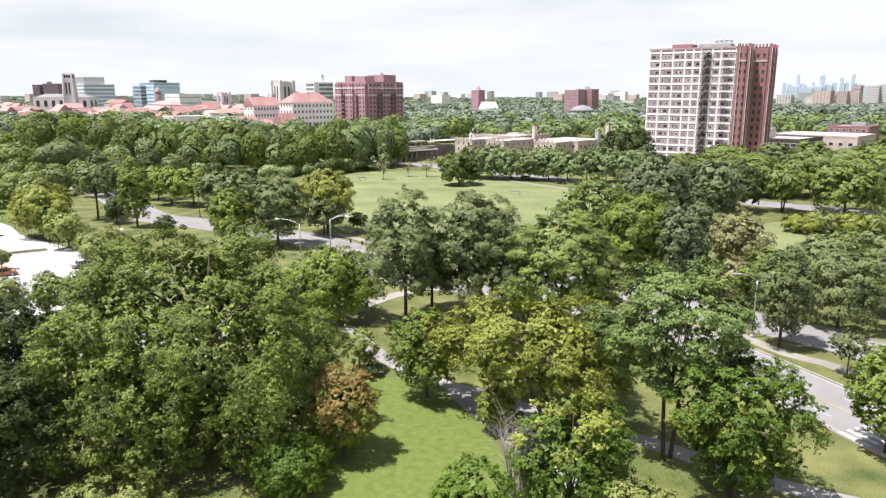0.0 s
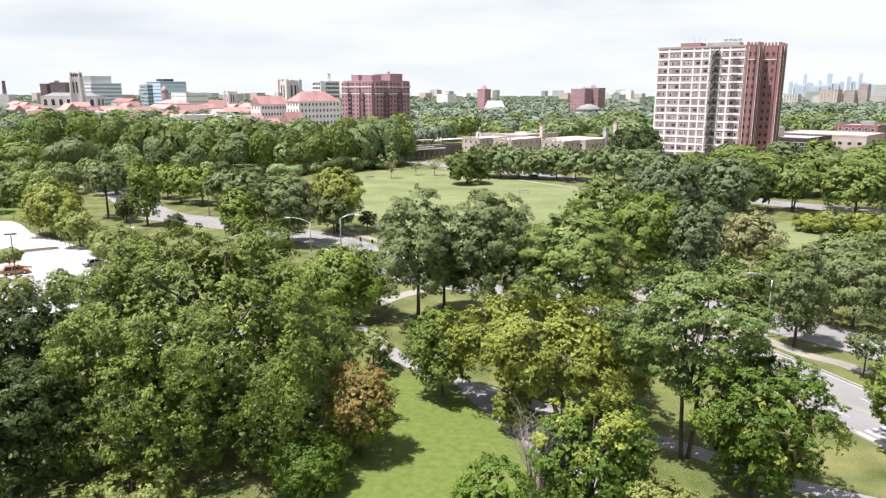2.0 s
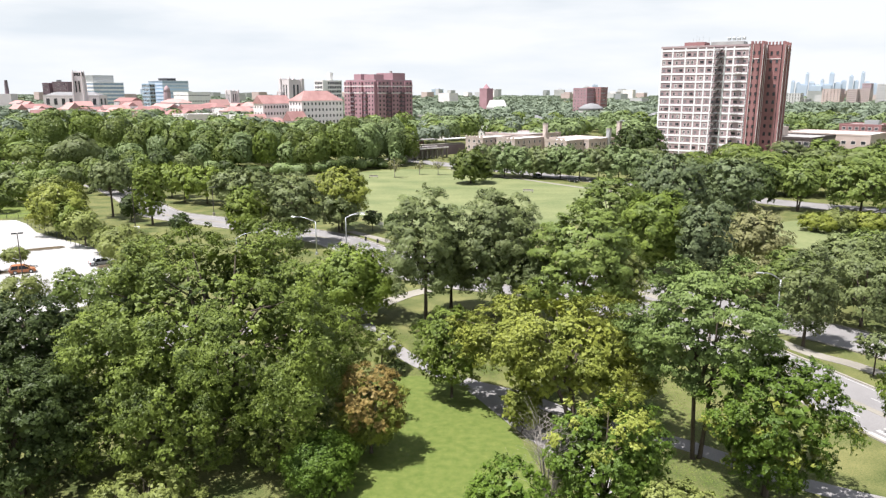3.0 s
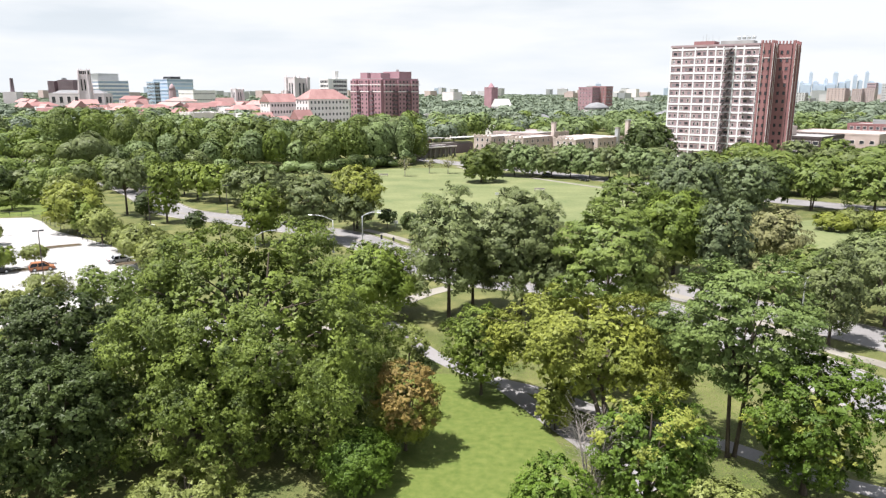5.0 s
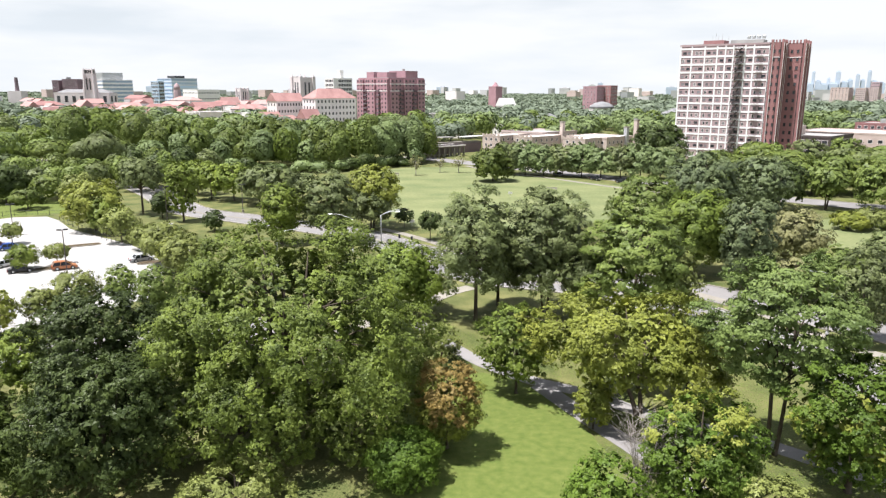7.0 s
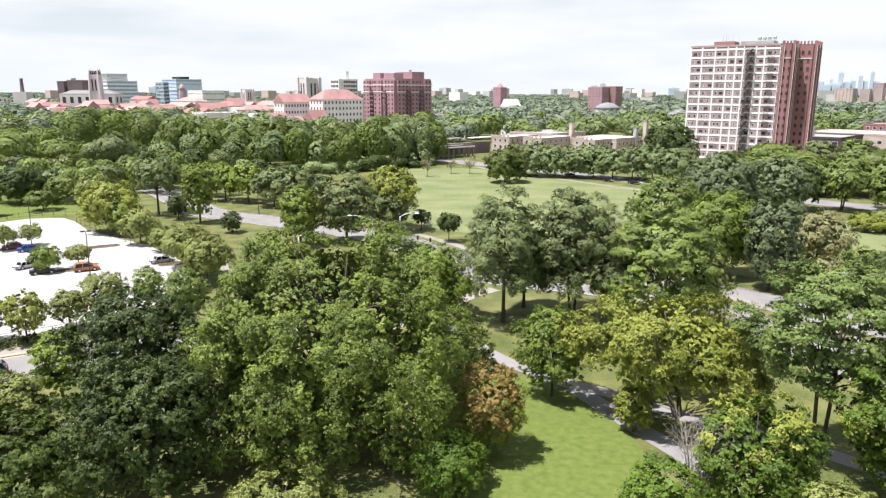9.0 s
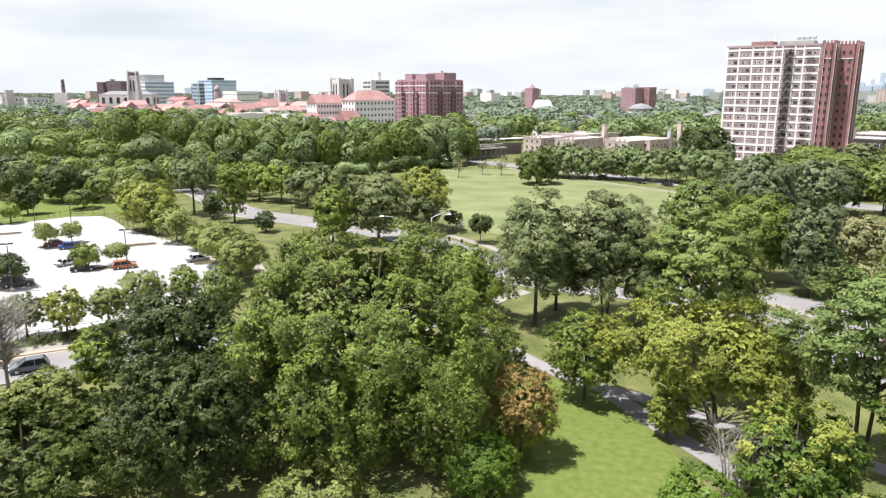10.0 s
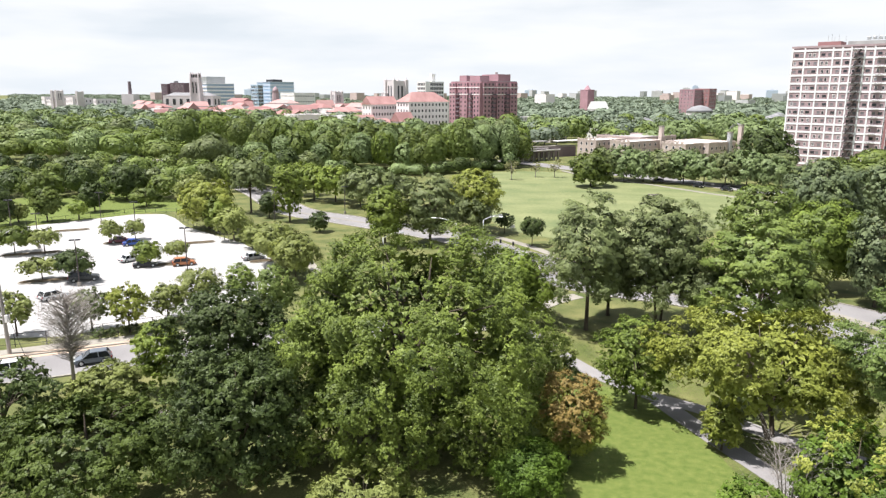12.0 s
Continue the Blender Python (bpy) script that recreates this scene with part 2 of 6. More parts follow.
def part(name, bm, material, parent, label="", smooth=False, m=None):
    me = bpy.data.meshes.new(name)
    bm.to_mesh(me)
    bm.free()
    if smooth:
        me.polygons.foreach_set("use_smooth", [True] * len(me.polygons))
    return link(name, me, material, parent, label, m)


def thing(name, x, y, z, rot, label, category, group="", kind=""):
    ob = new(name)
    ob.matrix_basis = pose(x, y, z, 0, 0, rot)
    return tagged(ob, label, category, group, kind)


def add_box(bm, x0, x1, y0, y1, z0, z1, bevel=0.0):
    vs = [bm.verts.new(c) for c in ((x0, y0, z0), (x1, y0, z0), (x1, y1, z0), (x0, y1, z0), (x0, y0, z1), (x1, y0, z1), (x1, y1, z1), (x0, y1, z1))]
    fs = [bm.faces.new([vs[i] for i in f]) for f in ((3, 2, 1, 0), (4, 5, 6, 7), (0, 1, 5, 4), (1, 2, 6, 5), (2, 3, 7, 6), (3, 0, 4, 7))]
    if bevel:
        es = {e for f in fs for e in f.edges}
        bmesh.ops.bevel(bm, geom=list(es), offset=bevel, segments=1, affect="EDGES")
    return bm


def box(x0, x1, y0, y1, z0, z1, bevel=0.0):
    return add_box(bmesh.new(), x0, x1, y0, y1, z0, z1, bevel)


def add_tube(bm, pts, radii, sides=7, cap=True):
    rings = []
    pts = [Vector(p) for p in pts]
    for i, p in enumerate(pts):
        d = (pts[min(i + 1, len(pts) - 1)] - pts[max(i - 1, 0)]).normalized()
        a = d.cross(Vector((0.31, 0.95, 0.11))).normalized()
        b = d.cross(a)
        rings.append([bm.verts.new(p + (a * math.cos(2 * math.pi * k / sides) + b * math.sin(2 * math.pi * k / sides)) * radii[i]) for k in range(sides)])
    for r0, r1 in zip(rings, rings[1:]):
        for k in range(sides):
            bm.faces.new((r0[k], r0[(k + 1) % sides], r1[(k + 1) % sides], r1[k]))
    if cap:
        bm.faces.new(rings[0][::-1])
        bm.faces.new(rings[-1])
    return bm


def tube(pts, radii, sides=7):
    return add_tube(bmesh.new(), pts, radii, sides)


def smooth_line(pts, step=2.0):
    """A smooth curve through the points (Catmull-Rom), in even steps."""
    pts = [Vector((p[0], p[1])) for p in pts]
    ends = [pts[0] * 2 - pts[1], *pts, pts[-1] * 2 - pts[-2]]
    out = []
    for p0, p1, p2, p3 in zip(ends, ends[1:], ends[2:], ends[3:]):
        n = max(2, int((p2 - p1).length / step))
        for i in range(n):
            t = i / n
            out.append(0.5 * (2 * p1 + (p2 - p0) * t + (2 * p0 - 5 * p1 + 4 * p2 - p3) * t * t + (3 * p1 - p0 - 3 * p2 + p3) * t ** 3))
    return [*out, pts[-1]]


def offset_line(line, d):
    out = []
    for i, p in enumerate(line):
        t = (line[min(i + 1, len(line) - 1)] - line[max(i - 1, 0)]).normalized()
        out.append(p + Vector((t.y, -t.x)) * d)
    return out


def strip(line, d0, d1, z0, z1):
    """A slab along the line from offset d0 to d1 (right of the way is plus), its top at z1."""
    bm = bmesh.new()
    a, b = offset_line(line, d0), offset_line(line, d1)
    rows = [[bm.verts.new((q.x, q.y, z)) for q, z in ((p, z0), (p, z1), (r, z1), (r, z0))] for p, r in zip(a, b)]
    for r0, r1 in zip(rows, rows[1:]):
        for k in range(3):
            bm.faces.new((r0[k], r0[k + 1], r1[k + 1], r1[k]))
    bm.faces.new(rows[0][::-1])
    bm.faces.new(rows[-1])
    bmesh.ops.recalc_face_normals(bm, faces=bm.faces)
    return bm


def patch_of(outline, z0, z1):
    """A flat slab with the given outline."""
    bm = bmesh.new()
    lo, hi = ([bm.verts.new((p[0], p[1], z)) for p in outline] for z in (z0, z1))
    bm.faces.new(hi)
    for k in range(len(lo)):
        j = (k + 1) % len(lo)
        bm.faces.new((lo[k], lo[j], hi[j], hi[k]))
    bmesh.ops.recalc_face_normals(bm, faces=bm.faces)
    return bm


def rounded(outline, step=2.0):
    """The closed outline drawn smooth."""
    o = list(outline)
    line = smooth_line([o[-1], *o, o[0], o[1]], step)
    n0 = max(2, int((Vector(o[0][:2]) - Vector(o[-1][:2])).length / step))
    n1 = max(2, int((Vector(o[1][:2]) - Vector(o[0][:2])).length / step))
    return line[n0:len(line) - 1 - n1]


def slab_profile(points, half, tuck=0.0, bevel=0.06):
    """A side view drawn out to both sides; its upper points stand in by tuck."""
    bm = bmesh.new()
    top = max(z for _, z in points)
    low = min(z for _, z in points)
    sides = [[bm.verts.new((x, s * (half - tuck * (z - low) / (top - low)), z)) for x, z in points] for s in (-1, 1)]
    bm.faces.new(sides[0])
    bm.faces.new(sides[1][::-1])
    n = len(points)
    for k in range(n):
        j = (k + 1) % n
        bm.faces.new((sides[0][j], sides[0][k], sides[1][k], sides[1][j]))
    bmesh.ops.recalc_face_normals(bm, faces=bm.faces)
    if bevel:
        bmesh.ops.bevel(bm, geom=bm.edges[:], offset=bevel, segments=2, affect="EDGES")
    return bm


# ---- trees ----
def leaf_mesh(name, rng, centres, radii, count, size, outward, flat=0.75, tuft=11, dome=0.36, slim=1.0, loose=0.28, coarse=None, shell=0.50, own=0.60, up=0.20):
    """Leaf sprays strung along short twigs over the clumps; every spray is an island of its own."""
    centres, radii, outward = np.asarray(centres, float), np.asarray(radii, float), np.asarray(outward, float)

    def unit(v):
        return v / (np.linalg.norm(v, axis=1, keepdims=True) + 1e-9)

    n = max(len(centres), count // tuft)
    coarse = np.ones(len(radii)) if coarse is None else coarse
    w = (radii / coarse) ** 2
    home = rng.choice(len(centres), n, p=w / w.sum())
    way = unit(unit(rng.normal(size=(n, 3))) + outward[home] * 0.50 + np.array((0, 0, 0.55)))
    # each clump is drawn out along its bough
    stretch = (1 + 0.5 * rng.random(len(centres)))[home][:, None]
    rad = radii[home] * (shell + (1.05 - shell) * rng.random(n) ** 0.5)
    spot = centres[home] + way * rad[:, None] * np.array((1, 1, flat))
    spot += outward[home] * ((spot - centres[home]) * outward[home]).sum(1, keepdims=True) * (stretch - 1)
    twig = unit(way + outward[home] * 0.6 + rng.normal(size=(n, 3)) * 0.6 + np.array((0, 0, -0.15)))
    idx = rng.integers(0, n, count)
    reach = (radii[home] * (0.05 + 0.17 * rng.random(n)) + size * 0.35)[idx][:, None]
    off = rng.normal(size=(count, 3)) * np.array((1, 1, 0.7 if flat > 0.6 else 0.4))
    p = spot[idx] + twig[idx] * reach * (2 * rng.random((count, 1)) - 0.8) + off * (reach * 0.33 + size * 0.12)
    p[:, 2] = np.maximum(p[:, 2], 0.05 + 0.5 * size * rng.random(count))
    nrm = unit(way[idx] * own + outward[home][idx] * dome + np.array((0, 0, up)) + rng.normal(size=(count, 3)) * loose)
    t = unit(np.cross(nrm, np.cross(twig[idx], nrm) + rng.normal(size=(count, 3)) * 0.7))
    b = np.cross(nrm, t)
    s = (size * coarse[home][idx] * (0.5 + 0.9 * rng.random(count) ** 1.3))[:, None]
    v = np.empty((count, 3, 3))
    v[:, 0], v[:, 1] = p - t * s * 0.66, p + t * s * 0.50 + b * s * slim * (0.20 + 0.40 * rng.random(count)[:, None])
    v[:, 2] = p + t * s * (0.5 * rng.random(count)[:, None] - 0.1) - b * s * slim * 0.52
    return triangles(name, v)


def triangles(name, v):
    count = len(v)
    me = bpy.data.meshes.new(name)
    me.vertices.add(count * 3)
    me.vertices.foreach_set("co", v.astype(np.float32).ravel())
    me.loops.add(count * 3)
    me.loops.foreach_set("vertex_index", np.arange(count * 3, dtype=np.int32))
    me.polygons.add(count)
    me.polygons.foreach_set("loop_start", np.arange(0, count * 3, 3, dtype=np.int32))
    me.update(calc_edges=True)
    return me


def crown_clumps(rng, r, z0, z1, shape, clump=0.0, thin=1.0, gather=0.3, core=0.34, bulge=0.0):
    """Centres, radii and outward ways of the clumps of a crown."""
    zc, hz = (z0 + z1) / 2, (z1 - z0) / 2
    br0 = clump or 0.36 + 0.060 * min(r, hz * 1.3)
    n = max(14, int(thin * 2.9 * r * hz / br0 ** 2))
    ph = rng.random(4) * 6.28
    i = np.arange(n)
    u = -0.93 + 1.90 * (i + rng.random(n)) / n
    u = np.clip(u, -0.95, 0.99)
    a = i * 2.39996 + rng.normal(size=n) * 0.35
    c = np.sqrt(1 - u * u)
    if shape == "vase":
        c = np.where(u < 0.25, np.clip(0.42 + 0.50 * (u + 0.93), 0, 1), c)
    elif shape == "cone":
        c = np.maximum(0.08, (1 - u) * 0.55)
    elif shape == "column":
        c = np.maximum(0.2, c) ** 0.5
    elif shape == "dome":
        c = np.where(u < 0, 0.86 + 0.14 * np.cos(u * 1.5), c)
    k = 1 + 0.11 * np.sin(2 * a + ph[0]) + 0.10 * np.sin(3 * a + ph[1] + 2 * u) + 0.08 * np.sin(5 * a + ph[2] - 3 * u)
    inner = rng.random(n) < 0.12
    shell = np.where(inner, 0.42 + 0.38 * rng.random(n), 0.82 + 0.22 * rng.random(n) ** 1.5)
    br = br0 * (0.42 + 1.15 * rng.random(n) ** 1.5)
    reach = np.maximum(0.1, 1 - br / r * 0.8)
    q = c * k * shell * r * reach
    z = zc + u * np.where(inner, 0.75, 1.0) * (hz - br * 0.95) * (0.94 + 0.1 * np.sin(3 * a + ph[3]))
    o = np.stack((np.cos(a) * c, np.sin(a) * c, u * 0.8), 1)
    spots = np.stack((np.cos(a) * q, np.sin(a) * q, z), 1)
    if r > 2.4:
        # gather the clumps round the ends of the boughs, with gaps between
        ends = spots[rng.permutation(n)[:max(7, int((1.3 + 2.4 * gather) * r * (1 - 0.45 * bulge)) + 5)]]
        apart = ((spots[:, None] - ends[None]) ** 2).sum(2)
        pick, apart = apart.argmin(1), np.sqrt(apart.min(1))
        # every bough swells outwards in the middle, with a fold to the next
        lobe = np.percentile(apart, 88)
        swell = bulge * lobe * (np.sqrt(np.maximum(0, 1 - (apart / lobe) ** 2)) - 0.75)
        spots = spots + o * np.where(inner, 0, swell)[:, None]
        # boughs end at uneven depths
        ends = ends - (0, 0, zc)
        ends = ends * (1 + gather * (0.80 * rng.random(len(ends)) - 0.68))[:, None] + (0, 0, zc)
        spots = spots + (ends[pick] - spots) * np.where(inner, 0.05, gather * 1.1 * rng.random(n) + 0.08)[:, None]
    if core and r > 1.6:
        # the shaded leaves inside, which close the view between the boughs
        m = max(8, int(core * n))
        j = np.arange(m)
        v = -0.80 + 1.55 * (j + 0.5) / m
        w = j * 2.39996 + ph[1]
        cc = np.interp(v, np.sort(u), c[np.argsort(u)]) * r * (0.46 + 0.16 * rng.random(m))
        spots = np.concatenate((spots, np.stack((np.cos(w) * cc, np.sin(w) * cc, zc + v * hz * 0.74), 1)))
        br = np.concatenate((br, br0 * (0.9 + 0.4 * rng.random(m))))
        o = np.concatenate((o, np.stack((np.cos(w), np.sin(w), v), 1)))
    # the shaded leaves inside hang in larger sprays
    coarse = np.where(np.arange(len(spots)) < n, 1.0, 2.1)
    return spots, br, o / (np.linalg.norm(o, axis=1, keepdims=True) + 1e-6), coarse


def leaf_count(radii, size, cover, coarse=1.0):
    return int(cover * float(((np.asarray(radii) / coarse) ** 2).sum()) * 7.5 / (0.55 * size * size))


def branch(bm, rng, p0, p1, r0, r1, sag=0.15, sides=5):
    p0, p1 = Vector(p0), Vector(p1)
    mid = (p0 + p1) / 2 + Vector((rng.normal() * 0.08, rng.normal() * 0.08, sag)) * (p1 - p0).length
    add_tube(bm, [p0, (p0 + mid) / 2 + Vector((0, 0, sag * 0.3)), mid, (mid + p1) / 2, p1], [r0, r0 * 0.8 + r1 * 0.2, (r0 + r1) / 2, r0 * 0.25 + r1 * 0.75, r1], sides)


def tree(x, y, h, r, z0, kind, label, size, seed, shape="round", stem=0.0, limbs=12, lean=(0, 0), forks=1, bark=None, category="tree", group="park trees", name="tree", flat=0.8, cover=1.5, clump=0.0, thin=1.0, second=None, gather=0.24, core=0.40, bulge=0.0):
    """A tree: tapered trunk with limbs, and a crown of leaf clumps from z0 up to h. second: another leaf kind, and the share of the height from which to which it grows."""
    rng = np.random.default_rng(seed)
    size *= 0.90 if y > 160 else 0.82 if y > 100 else 0.80
    cover *= 0.56 if y < 100 else 0.70
    ob = thing(name, x, y, 0, 0, label, category, group)
    if y > 100 and not clump:
        clump, thin = 0.40 + 0.080 * min(r, 0.65 * (h - z0)), thin * 1.15
    c, rad, out, coarse = crown_clumps(rng, r, max(z0, 0.15), h, shape, clump, thin, gather, core, bulge)
    lift = np.clip(c[:, 2] / h, 0, 1)
    c[:, 0] += lean[0] * lift
    c[:, 1] += lean[1] * lift
    stem = stem or 0.022 * h + 0.05
    bm = bmesh.new()
    fork = max(z0, 0.12 * h) + 0.12 * (h - max(z0, 0))
    for f in range(forks):
        a = 6.283 * f / forks + rng.random()
        sx, sy = (math.cos(a) * stem * 1.5, math.sin(a) * stem * 1.5) if forks > 1 else (0, 0)
        tx, ty = lean[0] + sx * 3, lean[1] + sy * 3
        k = 0.75 if forks > 1 else 1.0
        add_tube(bm, [(sx * 0.8, sy * 0.8, -0.1), (sx, sy, 0.25), (sx * 1.3 + tx * 0.12, sy * 1.3 + ty * 0.12, fork * 0.5), (tx * 0.4 + sx, ty * 0.4 + sy, fork), (tx * 0.8, ty * 0.8, (fork + h) * 0.5), (tx, ty, h * 0.84)],
                 [stem * 1.5 * k, stem * 1.08 * k, stem * 0.92 * k, stem * 0.8 * k, stem * 0.42 * k, stem * 0.08], 8)
    tips = rng.permutation(len(c))
    for i in tips[c[tips, 2] > min(fork, 0.45 * h)][:limbs]:
        zz = fork * 0.85 + (c[i][2] - fork * 0.85) * 0.35 * rng.random() if c[i][2] > fork else fork * (0.75 + 0.2 * rng.random())
        f = min(1.0, zz / h)
        branch(bm, rng, (lean[0] * f * 0.8, lean[1] * f * 0.8, zz), c[i], stem * 0.36, stem * 0.05)
    part("trunk", bm, bark or BARK, ob, smooth=True)
    kinds = [(kind, np.full(len(c), True))]
    if second:
        share = (c[:, 2] - z0) / (h - z0) + 0.13 * rng.normal(size=len(c))
        pick = (share > second[1]) & (share < second[2])
        kinds = [(kind, ~pick), (second[0], pick)]
    for leaf, pick in kinds:
        if pick.any():
            link("crown", leaf_mesh("crown", rng, c[pick], rad[pick], leaf_count(rad[pick], size, cover, coarse[pick]), size, out[pick], flat, coarse=coarse[pick], **(dict(tuft=5, dome=0.50, loose=0.16, shell=0.72) if y > 82 else {})), LEAF[leaf], ob)
    return ob


def bare_tree(x, y, h, r, label, seed, stem=0.12, stems=1, twigs=150):
    rng = np.random.default_rng(seed)
    ob = thing("bare_tree", x, y, 0, 0, label, "tree", "park trees")
    bm = bmesh.new()
    tips = []
    for s in range(stems):
        a = rng.random() * 6.28
        tx, ty = (math.cos(a) * r * 0.5, math.sin(a) * r * 0.5) if stems > 1 else (rng.normal() * 0.15, rng.normal() * 0.15)
        line = [Vector((tx * f ** 1.3 * 0.8, ty * f ** 1.3 * 0.8, h * f * 0.97)) for f in (0, 0.2, 0.45, 0.7, 1)]
        line[0].z = -0.1
        add_tube(bm, line, [stem, stem * 0.8, stem * 0.6, stem * 0.36, stem * 0.08], 6)
        tips.append(line)
    part("trunk", bm, GREY_BARK, ob, smooth=True)
    bm = bmesh.new()
    for k in range(twigs):
        line = tips[k % stems]
        f = 0.34 + 0.64 * rng.random()
        i = min(3, int(f * 4))
        p0 = line[i].lerp(line[i + 1], f * 4 - i)
        a = rng.random() * 6.28
        reach = r * (0.25 + 4.6 * (f - 0.25) * (1.04 - f)) * (0.45 + 0.5 * rng.random())
        p1 = p0 + Vector((math.cos(a) * reach, math.sin(a) * reach, reach * (0.45 + 0.6 * rng.random())))
        branch(bm, rng, p0, p1, stem * 0.17, stem * 0.04, 0.05, 3)
        for j in range(3):
            q0 = p0.lerp(p1, 0.4 + 0.2 * j)
            q1 = q0 + Vector((rng.normal() * 0.3, rng.normal() * 0.3, 0.1 + 0.35 * rng.random())) * reach * 0.6
            add_tube(bm, [q0, q1], [stem * 0.09, stem * 0.03], 3)
    part("twig_crown", bm, GREY_BARK, ob)
    return ob

# ---- the ground and what is laid on it ----
def sheet(name, bm, material, label, category, kind="structure"):
    return tagged(part(name, bm, material, None), label, category, "", kind)


ground = bmesh.new()
GX = [-4800, -3000, -1500, -700, -300, -150, -75, -40, -20, 0, 20, 40, 75, 150, 300, 700, 1500, 3000, 4800]
GY = [-900, -300, -100, -20, 20, 40, 60, 80, 100, 130, 170, 230, 300, 450, 700, 1200, 2400, 4880]
grid = [[ground.verts.new((gx, gy, 0)) for gx in GX] for gy in GY]
for r0, r1 in zip(grid, grid[1:]):
    for k in range(len(GX) - 1):
        ground.faces.new((r0[k], r0[k + 1], r1[k + 1], r1[k]))
sheet("ground", ground, GRASS, "rough green park grass reaching to the horizon", "ground")

sheet("lawn", patch_of(rounded([(-14, 66), (-11, 72), (-5, 72), (0, 66), (3, 58), (4.5, 50), (5, 40), (2, 30), (-10, 30), (-16, 40), (-15, 55)]), -0.05, 0.012), LAWN, "mown bright green lawn beside the footpath", "lawn")
sheet("lawn_far", patch_of(rounded([(-50, 262), (-30, 283), (-8, 280), (14, 256), (45, 222), (40, 190), (20, 165), (0, 150), (-22, 158), (-34, 190), (-38, 230)]), -0.05, 0.02), FAR_LAWN, "wide pale mown lawn of the open field", "lawn")
sheet("lawn_east", patch_of(rounded([(62, 150), (75, 172), (105, 172), (112, 150), (95, 132), (72, 130)]), -0.05, 0.016), FAR_LAWN, "pale mown lawn beyond the drive", "lawn")
sheet("lawn_lot", patch_of(rounded([(-175, 160), (-165, 185), (-140, 196), (-118, 184), (-106, 172), (-119, 164), (-133, 146), (-150, 138)]), -0.05, 0.016), LAWN, "green lawn behind the car park", "lawn")

FOOT = smooth_line([(-16, 90), (-12, 83), (-8.6, 77.6), (-5, 73.6), (-0.9, 70.3), (2.4, 68.6), (5.2, 66.4), (9, 63.2), (14.6, 60), (18, 57.8), (23, 53.5), (28, 50.5), (36, 47)])
foot = sheet("footpath", strip(FOOT, -1.05, 1.05, -0.05, 0.02), PATHWAY, "worn grey asphalt footpath curving over the grass", "path")
SPUR = smooth_line([(-1.0, 69.6), (-0.1, 67.9), (1.4, 65.0), (2.9, 62.2), (5.0, 58.6), (7.0, 55), (9.5, 50)])
sheet("footpath_spur", strip(SPUR, -1.1, 1.1, -0.05, 0.03), PATHWAY, "narrow grey footpath branching off", "path")


def road_with_kerbs(name, label, pts, half, kerb=True, z=0.03, material=None):
    line = smooth_line(pts, 2.5)
    road = sheet(name, strip(line, -half, half, -0.05, z), material or ASPHALT, label, "road")
    if kerb:
        for a, b in ((-half - 0.3, -half), (half, half + 0.3)):
            tagged(part("kerb", strip(line, a, b, -0.05, 0.15), CONCRETE, road), "pale concrete kerb")
    return road, line


NEAR = [(-128, 232), (-106, 208), (-82, 176), (-64, 165), (-44, 154), (-30, 144), (-18, 128), (-7, 114.5), (8, 109), (20, 99), (29.5, 84), (37, 68), (43.5, 53), (52, 34)]
drive, NEAR_LINE = road_with_kerbs("road_drive", "wide grey asphalt park drive with worn lane paint", NEAR, 4.9)
FAR = [(-22, 135), (-8, 124), (8, 119), (22, 111), (34.5, 100), (41, 92.5), (46.5, 87), (54, 77), (63, 62), (72, 48)]
drive_far, FAR_LINE = road_with_kerbs("road_drive_far", "far carriageway of the grey park drive", FAR, 4.2, z=0.036)
sheet("road_junction", patch_of(rounded([(-24, 137), (-14, 132), (0, 122), (12, 117), (14, 110), (0, 108.5), (-12, 112), (-20, 125)]), -0.05, 0.042), ASPHALT, "pale worn asphalt where the carriageways meet", "road")
tagged(part("centre_strip", strip(NEAR_LINE, -0.45, 0.45, 0.0, 0.045), CONCRETE, drive), "pale concrete centre strip")
for line, at, road in ((NEAR_LINE, -2.4, drive), (NEAR_LINE, 2.5, drive), (FAR_LINE, 0.0, drive_far)):
    for i in range(0, len(line) - 2, 4):
        tagged(part("lane_mark", strip(line[i:i + 2], at - 0.05, at + 0.05, 0.0, 0.050), WHITE_LINE, road), "white lane dash")
for a in (-4.55, 4.45):
    tagged(part("edge_line", strip(NEAR_LINE, a - 0.04, a + 0.04, 0.0, 0.047), WHITE_LINE, drive), "white edge line")
# crossing stripes near the footpath
for i in range(7):
    part("crossing_stripe", box(-0.25, 0.25, -1.5, 1.5, 0.0, 0.054), WHITE_LINE, drive, m=pose(35.6 + i * 0.95, 60.0 + i * 0.42, 0, 0, 0, 24))

WALK = smooth_line([(-26, 84), (-19, 93), (-14, 100.5), (-11.5, 104.2), (-8.5, 107.2)])
sheet("pavement_corner", strip(WALK, -1.25, 1.25, -0.05, 0.05), CONCRETE, "pale concrete pavement leading to the drive", "pavement")
sheet("pavement_east", strip(smooth_line([(20, 112), (26, 105.5), (31, 98.5), (35.6, 88.5), (39.0, 81.6), (41.6, 79), (43.6, 76), (49, 66), (55, 54)]), -1.0, 1.0, -0.05, 0.055), CONCRETE, "pale concrete pavement along the drive", "pavement")
sheet("pavement_north", strip(smooth_line([(-29, 154), (-23, 148), (-17, 141), (-12, 134)]), -1.0, 1.0, -0.05, 0.055), CONCRETE, "pale concrete pavement beside the drive", "pavement")
